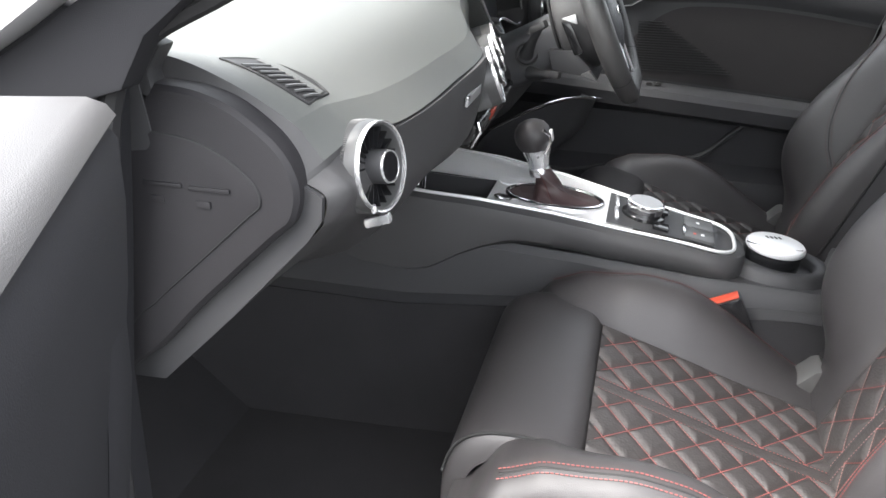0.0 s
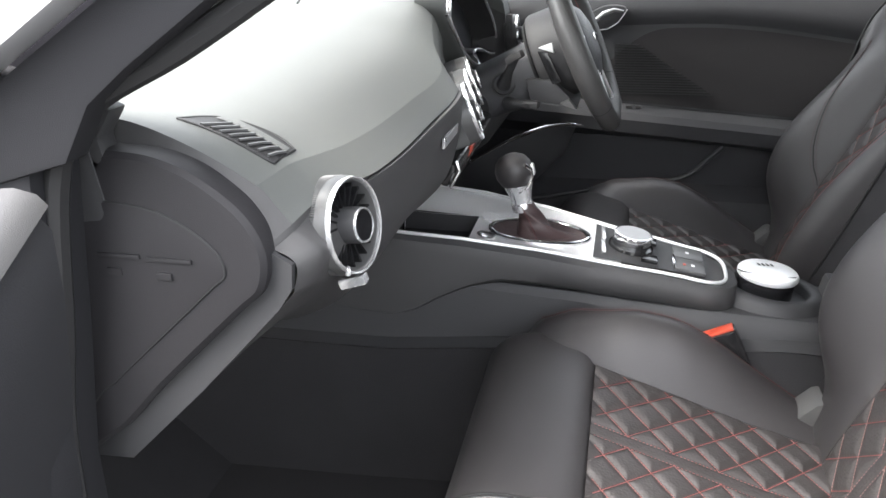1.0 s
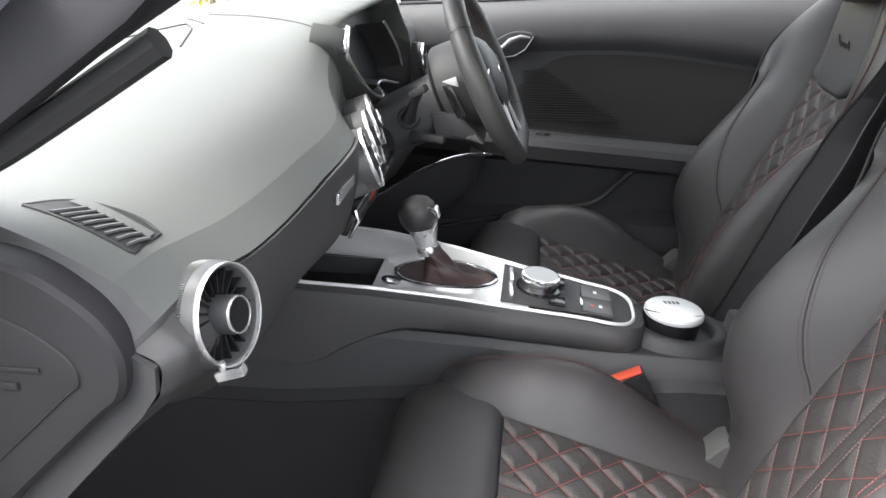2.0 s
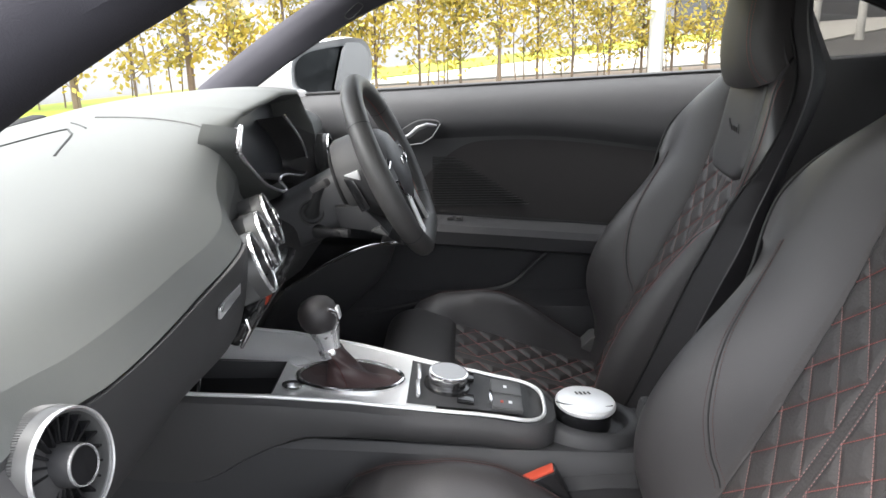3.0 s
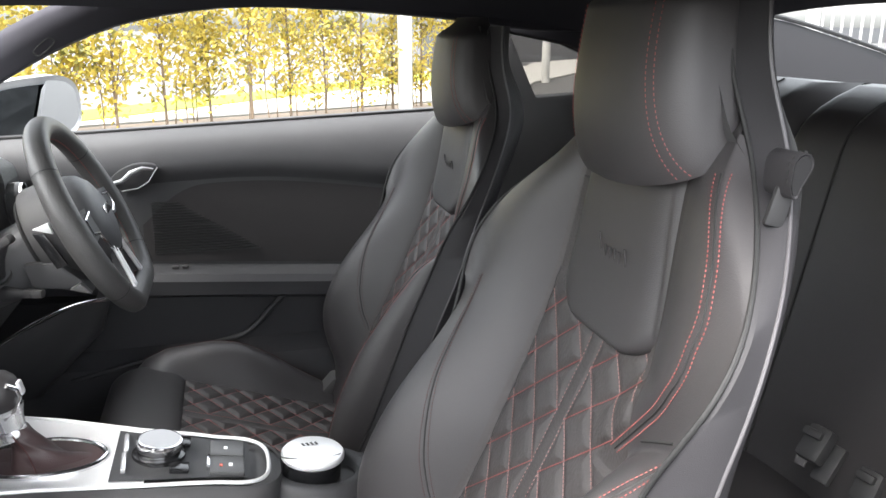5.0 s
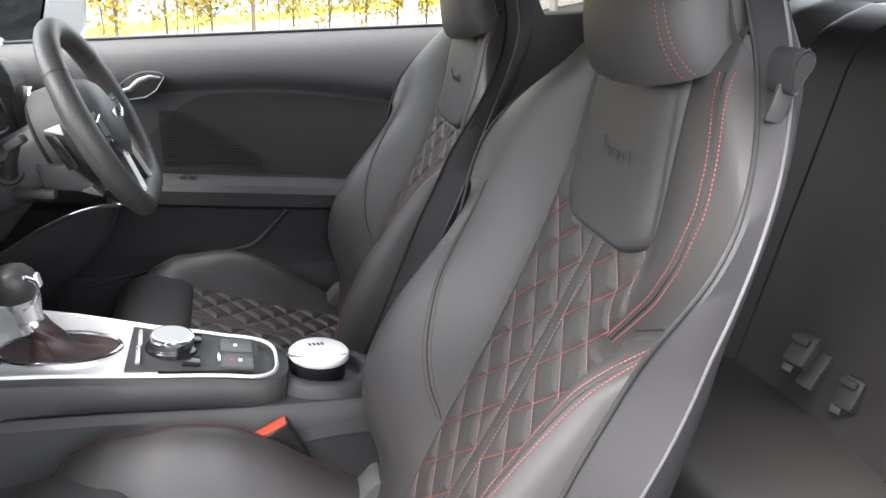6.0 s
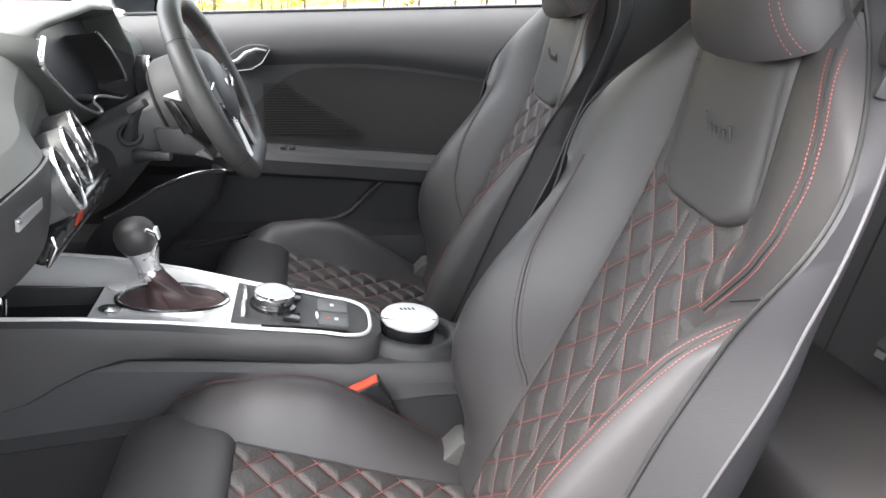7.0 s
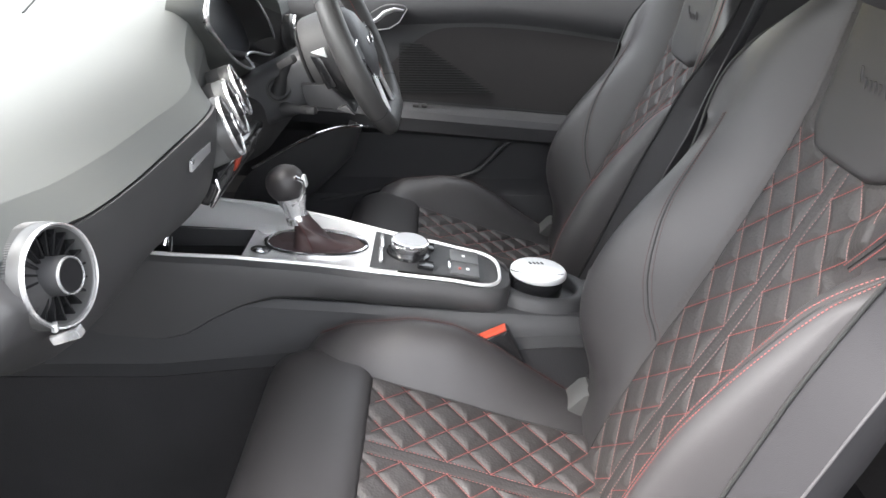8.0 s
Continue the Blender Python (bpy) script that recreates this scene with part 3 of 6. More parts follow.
def dash_section(y):
    """The dash profile at y: eased between the sections on the passenger side, straight elsewhere."""
    ys = sorted(DASH)
    y = min(max(y, ys[0]), ys[-1])
    for i, (a, b) in enumerate(zip(ys, ys[1:])):
        if a <= y <= b:
            f = (y - a) / (b - a)
            p, q = np.array(DASH[a]), np.array(DASH[b])
            if -0.55 < a and b < 0.12:
                m = (q - p) / (b - a)
                before = (p - np.array(DASH[ys[i - 1]])) / (a - ys[i - 1])
                after = (np.array(DASH[ys[i + 2]]) - q) / (ys[i + 2] - b) if b < 0.09 else m
                t0, t1 = 0.5 * (before + m) * (b - a), 0.5 * (after + m) * (b - a)
                s = (2 * f ** 3 - 3 * f ** 2 + 1) * p + (f ** 3 - 2 * f ** 2 + f) * t0 + (3 * f ** 2 - 2 * f ** 3) * q + (f ** 3 - f ** 2) * t1
            else:
                s = (1 - f) * p + f * q
            return [tuple(r) for r in s]


def dash_band(first, last, y0, y1, n, fine=4):
    """The dash skin between two places of its section."""
    rows = []
    for y in np.linspace(y0, y1, n):
        s = dash_section(y)[first:last + 1]
        rows.append([(x, y, z) for x, z in curve(s, (len(s) - 1) * fine + 1)])
    return loft(rows)


def disc_vent(dash, at, axis, r=0.042, knob=True, deep=0.03, out=0.006):
    """A round air vent like a small turbine: knurled housing, chrome ring, blades, hub."""
    at, axis = Vector(at), Vector(axis).normalized()
    x, y, z = frame_at(axis)
    v = part("air_vent", turned([(r * 0.95, -deep), (r * 1.06, -deep + 0.004), (r * 1.08, -0.006), (r * 1.02, 0.0), (r * 0.96, 0.0), (r * 0.93, -0.004), (r * 0.92, -deep)], at, axis, 56, caps=False), VENT_GREY, dash, "round turbine-like air vent")
    kn = bmesh.new()
    for i in range(130):
        a = 2 * math.pi * i / 130
        d = x * math.cos(a) + y * math.sin(a)
        c = at + d * r * 1.075
        t = z.cross(d)
        vs = [kn.verts.new(c + t * p * 0.0006 + z * h + d * o) for h in (-deep * 0.75, -deep * 0.3) for p, o in ((-1, 0), (0, 0.0007), (1, 0))]
        kn.faces.new((vs[0], vs[1], vs[4], vs[3]))
        kn.faces.new((vs[1], vs[2], vs[5], vs[4]))
    part("knurling", kn, VENT_GREY, v)
    part("chrome_ring", turned([(r * 1.045, -0.002), (r * 1.055, 0.0005), (r * 1.045, 0.0028), (r * 1.01, 0.0022), (r * 0.995, -0.002)], at, axis, 56, caps=False), BRIGHT, v)
    part("vent_liner", turned([(r * 0.955, -0.002), (r * 0.915, -deep * 0.7)], at, axis, 48, caps=False), GLOSS_BLACK, v)
    part("vent_back", turned([(0.0, -deep * 0.72), (r * 0.94, -deep * 0.7)], at, axis, 40), GLOSS_BLACK, v)
    for i in range(20):
        a = 2 * math.pi * i / 20
        d = x * math.cos(a) + y * math.sin(a)
        t = z.cross(d)
        bm = bmesh.new()
        q = [at + d * rr * r + t * (0.0016 * k) - z * h for rr, h in ((0.42, 0.006), (0.93, 0.004), (0.93, 0.014), (0.42, 0.016)) for k in (-0.5, 0.5)]
        vs = [bm.verts.new(p) for p in q]
        for f in ((0, 2, 3, 1), (2, 4, 5, 3), (4, 6, 7, 5), (6, 0, 1, 7), (0, 6, 4, 2), (1, 3, 5, 7)):
            bm.faces.new([vs[k] for k in f])
        part("blade", bm, GLOSS_BLACK, v)
    if knob:
        h = part("hub", turned([(r * 0.40, -deep * 0.7), (r * 0.40, out), (r * 0.38, out + 0.003), (r * 0.3, out + 0.0035), (0.0, out + 0.003)], at, axis, 40), PLASTIC, v)
        part("hub_ring", turned([(r * 0.385, out + 0.003), (r * 0.378, out + 0.0050), (r * 0.355, out + 0.0050), (r * 0.345, out + 0.003)], at, axis, 40, caps=False), BRIGHT, h)
        part("hub_cap", turned([(r * 0.345, out + 0.0035), (r * 0.33, out + 0.0045), (0.0, out + 0.004)], at, axis, 32), GLOSS_BLACK, h)
    return v


def dashboard():
    d = thing("dashboard", (-0.35, 0.0, 0.60), "grey soft-touch car dashboard with round turbine air vents", "dashboard", kind="structure")
    # the chamfer's darker plastic puts the shade of the pad's end into colour
    part("end_chamfer", dash_band(0, 8, -0.634, -0.622, 7, 5), PLASTIC_GREY, d, "steep chamfered end of the dash pad, darkened for shade", sharp=60)
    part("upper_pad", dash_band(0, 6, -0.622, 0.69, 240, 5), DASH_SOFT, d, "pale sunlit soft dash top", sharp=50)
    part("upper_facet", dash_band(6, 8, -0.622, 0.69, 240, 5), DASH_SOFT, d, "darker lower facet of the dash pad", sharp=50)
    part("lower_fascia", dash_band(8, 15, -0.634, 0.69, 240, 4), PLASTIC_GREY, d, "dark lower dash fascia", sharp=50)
    part("pad_seam", tube([(dash_section(y)[9][0] + 0.001, y, dash_section(y)[9][1]) for y in np.linspace(-0.50, -0.15, 40)], 0.0018, 6), RUBBER, d)
    # end cheek on the passenger side, closing the section
    s = dash_section(-0.634)
    part("end_cheek", prism(s + [(-0.55, 0.63), (-0.62, 0.75)], "y", -0.640, -0.6345), PLASTIC, d)
    # end panel: raised surround with an inset plate
    out = curve([(-0.30, 0.918), (-0.205, 0.926), (-0.157, 0.918), (-0.122, 0.897), (-0.102, 0.876), (-0.093, 0.850), (-0.099, 0.823), (-0.120, 0.803), (-0.19, 0.735), (-0.250, 0.675), (-0.30, 0.668)], 60, True)
    ep = part("end_panel", prism(out, "y", -0.652, -0.62, 0.010, 3), SHELL, d, "dark grey dash end panel")
    ins = curve([(-0.275, 0.890), (-0.230, 0.889), (-0.176, 0.883), (-0.137, 0.860), (-0.126, 0.838), (-0.143, 0.820), (-0.220, 0.748), (-0.246, 0.725), (-0.275, 0.715)], 54, True)
    part("groove", tube([(x, -0.6525, z) for x, z in ins], 0.0012, 6, closed=True), RUBBER, ep)
    part("inset_plate", prism(ins, "y", -0.6540, -0.645, 0.0015), SHELL, ep)
    glyph = bmesh.new()
    for x0, x1, z in ((-0.227, -0.192, 0.8465), (-0.186, -0.150, 0.8455)):
        block((x1 - x0, 0.003, 0.0035), ((x0 + x1) / 2, -0.6545, z), (0, 0, 0), 0.0006, bm=glyph)
        block((0.012, 0.003, 0.006), ((x0 + x1) / 2 - 0.006, -0.6545, z - 0.0135), (0, 0, 0), 0.0006, bm=glyph)
    part("emblem", glyph, SHELL, ep, "raised plain bar emblem")
    # defroster grille near the end
    upper = curve([(-0.186, -0.586), (-0.176, -0.573), (-0.161, -0.561), (-0.142, -0.555), (-0.119, -0.551), (-0.104, -0.556)], 24)
    lower = curve([(-0.1855, -0.5865), (-0.168, -0.588), (-0.138, -0.590), (-0.107, -0.591)], 24)
    rim = upper + lower[::-1]

    def top_z(x, y):
        sec = curve(dash_section(y)[:9], 60)
        return float(np.interp(x, [p[0] for p in sec[:48]], [p[1] for p in sec[:48]]))
    g = part("defroster", tube([(x, y, top_z(x, y) + 0.0004) for x, y in rim], 0.0013, 8, closed=True), RUBBER, d, "black slatted demister grille in the dash top")
    bed = loft([[(x, y, top_z(x, y) + 0.0010) for x, y in (tuple(Vector(a).lerp(Vector(b), k)) for k in np.linspace(0, 1, 8))] for a, b in zip(upper, lower)])
    part("grille_bed", bed, RUBBER, g, smooth=False)
    for i in range(8):
        f = i / 7
        a, b = Vector((-0.165 + 0.053 * f, -0.588, 0)), Vector((-0.150 + 0.045 * f, -0.5680 - 0.002 * f, 0))
        part("slat", loft([[(p.x + o, p.y, top_z(p.x, p.y) + h) for o, h in ((-0.0011, 0.0014), (-0.0009, 0.0034), (0.0009, 0.0030), (0.0011, 0.0013))] for p in (a, a.lerp(b, 0.5), b)], ring=True), VENT_GREY, g)
    frame_row = [[(x, y, top_z(x, y) + 0.0022) for x, y in ((-0.150 + 0.045 * f, -0.5680 - 0.002 * f), (-0.146 + 0.041 * f, -0.5580 - 0.003 * f))] for f in np.linspace(-0.30, 0.98, 12)]
    part("grille_edge", loft(frame_row), DASH_SOFT, g, "grey plain margin beside the slats")
    # seams and the loudspeaker lid on the dash top
    for run in ([(-0.33, 0.118), (-0.25, 0.110), (-0.17, 0.095), (-0.115, 0.085)], [(-0.40, -0.14), (-0.362, -0.082), (-0.331, 0.020), (-0.318, 0.012), (-0.300, -0.02), (-0.272, -0.12)], [(-0.348, 0.081), (-0.325, 0.058), (-0.305, 0.034)]):
        part("top_seam", tube([(x, y, top_z(x, y) + 0.0004) for x, y in curve(run, 24)], 0.0014, 6), RUBBER, d)
    # vents
    disc_vent(d, (-0.0525, -0.571, 0.8490), (1, -0.20, 0.16), r=0.0372, deep=0.038, out=0.005)
    for x, y in ((-0.043, -0.105), (-0.060, -0.006), (-0.078, 0.094)):
        disc_vent(d, (x, y, 0.833), (0.9, 0.20, 0.34), r=0.0380, deep=0.055, out=0.004)
    disc_vent(d, (-0.070, 0.575, 0.838), (1, 0.05, 0.1), r=0.037)
    part("vent_tab", block((0.005, 0.007, 0.007), (-0.052, -0.594, 0.819), (0, 0, 20), 0.002), BRIGHT, d)
    part("glove_latch", block((0.024, 0.010, 0.009), (-0.056, -0.572, 0.800), (0, -18, 0), 0.002), BRIGHT, d, "small chrome glovebox latch")
    # plain badge
    part("badge", block((0.004, 0.075, 0.013), (-0.046, -0.233, 0.833), (0, 6, 0), 0.0015), BRIGHT, d, "polished silver dash badge")
    # switch strip under the centre vents
    sw = part("switch_strip", block((0.02, 0.30, 0.034), (-0.072, 0.0, 0.757), (0, 20, 0), 0.006), GLOSS_BLACK, d)
    part("strip_rim", tube([(-0.056, -0.150, 0.776), (-0.052, -0.153, 0.764), (-0.064, -0.152, 0.741), (-0.068, -0.10, 0.737), (-0.068, 0.10, 0.737)], 0.0025, 8), CHROME, sw)
    for i in range(6):
        part("switch", block((0.004, 0.028, 0.018), (-0.060, -0.115 + 0.045 * i, 0.758), (0, 20, 0), 0.002), RED_BUTTON if i == 2 else PLASTIC_GREY, sw)
    # instrument cowl rim and dark screen
    rim = curve([(-0.122, 0.132, 0.963), (-0.118, 0.096, 0.945), (-0.118, 0.100, 0.926), (-0.118, 0.153, 0.895), (-0.118, 0.233, 0.852), (-0.118, 0.330, 0.817), (-0.118, 0.364, 0.814), (-0.120, 0.330, 0.837), (-0.120, 0.380, 0.836), (-0.114, 0.510, 0.807), (-0.112, 0.545, 0.822), (-0.114, 0.515, 0.868), (-0.118, 0.464, 0.906), (-0.120, 0.403, 0.939)], 96)
    c = part("cluster_rim", tube(rim, [0.0028 + 0.0030 * math.exp(-((i - 10) / 9) ** 2) for i in range(96)], 10), BRIGHT, d, "bright metal rim round the instrument display")
    hood = [[(x - 0.055 * f, 0.36 + (y - 0.36) * (1 - 0.10 * f), 0.885 + (z - 0.885) * (1 - 0.12 * f)) for x, y, z in rim] for f in np.linspace(0, 1, 6)]
    part("hood_liner", loft(hood), PLASTIC_GREY, c, "dark curved liner of the instrument hood", sharp=50)
    part("display", block((0.01, 0.34, 0.15), (-0.172, 0.36, 0.885), (0, -6, 0), 0.003), SCREEN, c, "dark switched-off instrument display")
    skirt = [[(x - dx, 0.36 + (y - 0.36) * k, 0.885 + (z - 0.885) * k) for x, y, z in rim[2:52]] for dx, k in ((0.001, 1.0), (0.001, 1.03), (0.006, 1.09), (0.016, 1.17), (0.034, 1.26))]
    part("cluster_surround", loft(skirt), DASH_SOFT, c, "grey soft surround under the display rim", sharp=60)
    # knee trim line
    part("knee_trim", tube(curve([(-0.135, 0.36, 0.620), (-0.06, 0.43, 0.650), (0.0, 0.47, 0.666), (0.05, 0.50, 0.667), (0.075, 0.53, 0.657)], 24), [0.003] * 23 + [0.002], 8), CHROME, d, "thin chrome knee trim strip")
    line = curve([(-0.135, 0.12, 0.60), (-0.135, 0.36, 0.616), (0.0, 0.47, 0.662), (0.06, 0.53, 0.655), (0.02, 0.66, 0.637)], 30)
    part("knee_panel", loft([line, [(x - 0.02, y, z - 0.06) for x, y, z in line], [(x - 0.14, y, z - 0.18) for x, y, z in line]]), PLASTIC, d)
    return d


dashboard()


def steering_wheel():
    c = Vector((0.077, 0.365, 0.853))
    w = thing("steering_wheel", tuple(c), "black leather flat-bottomed steering wheel with red stitching and silver spokes", "steering wheel")
    tilt = radians(24)
    up, side, axis = Vector((-math.sin(tilt), 0, math.cos(tilt))), Vector((0, 1, 0)), Vector((math.cos(tilt), 0, math.sin(tilt)))

    def at(a, b, h=0.0):
        return c + side * a + up * b + axis * h
    ring = []
    for i in range(96):
        a = 2 * math.pi * i / 96
        x, y = 0.161 * math.sin(a), 0.156 * math.cos(a)
        ring.append(at(x, max(y, -0.137 + 0.06 * max(0, abs(x) - 0.08))))
    part("rim", tube(ring, [0.0185 + 0.002 * abs(math.sin(2 * math.pi * i / 96)) ** 6 for i in range(96)], 16, closed=True), WHEEL_LEATHER, w, "perforated black leather rim")
    for i in (14, 34, 62, 82):
        part("rim_seam", turned([(0.0208, -0.0008), (0.0211, 0.0), (0.0208, 0.0008)], ring[i], ring[i + 1] - ring[i - 1], 20, caps=False), RUBBER, w)
    st = []
    for i in range(0, 97):
        p = ring[i % 96]
        st.append((p + (c - p).normalized() * 0.0187 , (c - p).normalized()))
    part("rim_stitching", stitches(st, pitch=0.006), THREAD_RED, w, "red cross stitching inside the rim")
    part("airbag_hub", turned([(0.066, -0.045), (0.076, -0.014), (0.077, 0.000), (0.071, 0.014), (0.058, 0.025), (0.035, 0.032), (0.0, 0.034)], c - axis * 0.012, axis, 56), COLUMN, w, "round domed black airbag cover")
    part("hub_emblem", block((0.003, 0.044, 0.014), tuple(at(0.0, 0.004, 0.0225)), (0, -24, 0), 0.0014), CHROME, w, "plain silver emblem")
    part("hub_trim", tube([at(0.066 * math.cos(a), 0.066 * math.sin(a), 0.006) for a in np.linspace(math.pi * 1.05, math.pi * 1.95, 24)], 0.003, 8), CHROME, w)
    for s in (-1, 1):
        part("side_spoke", loft([[at(s * x, y, h) for y, h in ((0.028 - 0.05 * (x - 0.05), -0.012), (0.026 - 0.05 * (x - 0.05), 0.006), (-0.022 - 0.03 * (x - 0.05), 0.006), (-0.026 - 0.03 * (x - 0.05), -0.012))] for x in (0.05, 0.09, 0.125, 0.152)], ring=True), PLASTIC, w)
        part("control_pad", loft([[at(s * x, y, h) for y, h in ((0.018, 0.006), (0.016, 0.010), (-0.014, 0.010), (-0.017, 0.006))] for x in (0.066, 0.09, 0.116)], ring=True), PLASTIC, w, "black control pad")
        part("pad_rim", tube([at(s * 0.070, 0.018, 0.0105), at(s * 0.113, 0.014, 0.0105), at(s * 0.117, -0.008, 0.0105), at(s * 0.080, -0.016, 0.0105)], 0.0022, 8), CHROME, w)
        part("lower_spoke", loft([[at(s * (x + o), y, h) for o, h in ((-0.008, -0.004), (-0.008, 0.006), (0.008, 0.006), (0.008, -0.004))] for x, y in ((0.030, -0.050), (0.038, -0.09), (0.043, -0.11), (0.049, -0.134))], ring=True), PLASTIC, w, "dark lower spoke")
        for o in (-0.008, 0.008):
            part("spoke_edge", tube([at(s * (x + o), y, 0.007) for x, y in ((0.030, -0.050), (0.038, -0.09), (0.043, -0.11), (0.049, -0.132))], 0.0026, 8), SILVER, w, "silver spoke edging")
        part("spoke_badge", block((0.006, 0.020, 0.020), tuple(at(s * 0.048, -0.128, 0.006)), (0, -20, 0), 0.003), SILVER, w)
    return w


steering_wheel()


def column():
    c = Vector((0.077, 0.365, 0.853))
    axis = Vector((math.cos(radians(22)), 0, math.sin(radians(22))))
    s = thing("steering_column", (-0.05, 0.365, 0.80), "dark plastic steering column shroud with stalks", "steering column")
    rows = []
    for h, w, up, lo in ((-0.24, 0.070, 0.030, -0.070), (-0.17, 0.070, 0.036, -0.075), (-0.12, 0.068, 0.042, -0.076), (-0.085, 0.066, 0.046, -0.074), (-0.062, 0.062, 0.046, -0.066), (-0.052, 0.056, 0.042, -0.060)):
        p = c + axis * h
        rows.append([p + Vector((0.0, w * math.copysign(abs(math.cos(k)) ** 0.6, math.cos(k)), (up if math.sin(k) > 0 else -lo) * math.copysign(abs(math.sin(k)) ** 0.6, math.sin(k)))) for k in np.linspace(0, 2 * math.pi, 36, endpoint=False)])
    part("shroud", loft(rows, ring=True), COLUMN, s, sharp=50)
    part("shroud_gap", turned([(0.070, -0.094), (0.0725, -0.090), (0.068, -0.086)], c, axis, 36), RUBBER, s)
    part("shroud_collar", turned([(0.068, -0.088), (0.079, -0.085), (0.082, -0.078), (0.082, -0.028), (0.070, -0.016)], c, axis, 44), PLASTIC_GREY, s)
    for b, tip, tipsize in (((-0.060, 0.292, 0.788), (-0.036, 0.262, 0.842), (0.034, 0.018, 0.014)), ((-0.050, 0.296, 0.752), (-0.006, 0.272, 0.758), (0.030, 0.014, 0.014))):
        b, tip = Vector(b), Vector(tip)
        if b.z > 0.77:
            part("stalk_ring", turned([(0.0215, -0.004), (0.0225, 0.002), (0.020, 0.003), (0.017, -0.002)], b, (0.35, -0.9, 0.2), 32, caps=False), PLASTIC_GREY, s, "grey ring round the stalk")
        st = part("stalk", tube([b + Vector((0, 0.02, 0)), b, b.lerp(tip, 0.5), tip], [0.016, 0.013, 0.0075, 0.008], 14), PLASTIC, s)
        part("stalk_tip", block(tipsize, tuple(tip), (0, -30 if b.z > 0.77 else 0, -20), 0.005), PLASTIC_GREY, st)
    part("lower_shroud", prism([(-0.02, 0.80), (0.03, 0.80), (0.060, 0.770), (0.076, 0.750), (0.044, 0.756), (-0.01, 0.762)], "y", 0.282, 0.448, 0.004), PLASTIC, s)
    for sg in (-1, 1):
        lo, hi = sorted((0.365 + sg * 0.097, 0.365 + sg * 0.089))
        part("paddle", prism([(0.002, 0.851), (0.019, 0.850), (0.046, 0.800), (0.030, 0.794)], "y", lo, hi, 0.002), GLOSS_BLACK, s, "black shift paddle")
        part("paddle_mark", prism([(0.003, 0.857), (0.026, 0.866), (0.031, 0.849)], "y", lo, hi, 0.001), SILVER, s, "silver triangular paddle end")
        part("paddle_mark", prism([(0.044, 0.760), (0.060, 0.768), (0.0745, 0.751)], "y", min(lo, 0.283) if sg < 0 else 0.447, 0.283 if sg < 0 else hi, 0.001), VENT_GREY, s, "grey triangular paddle end")
    return s


column()


# ---- centre console ----
CON_W = [(-0.30, 0.112), (-0.14, 0.108), (-0.06, 0.102), (0.05, 0.088), (0.15, 0.073), (0.22, 0.064), (0.27, 0.057), (0.30, 0.045), (0.316, 0.022)]
CON_Z = [(-0.30, 0.665), (-0.14, 0.651), (-0.06, 0.645), (0.05, 0.629), (0.15, 0.609), (0.22, 0.597), (0.29, 0.583), (0.33, 0.575)]


def con_z(x):
    return interp(x, CON_Z)


def con_half(x):
    if x > 0.255:
        f = min(1.0, (x - 0.255) / 0.062)
        return 0.0595 * max(0.0, 1 - f ** 3.2) ** (1 / 3.2)
    return interp(x, CON_W)


def con_sink(x):
    return interp(x, [(-0.30, 0.030), (-0.14, 0.026), (-0.06, 0.020), (0.03, 0.010), (0.12, 0.0)])


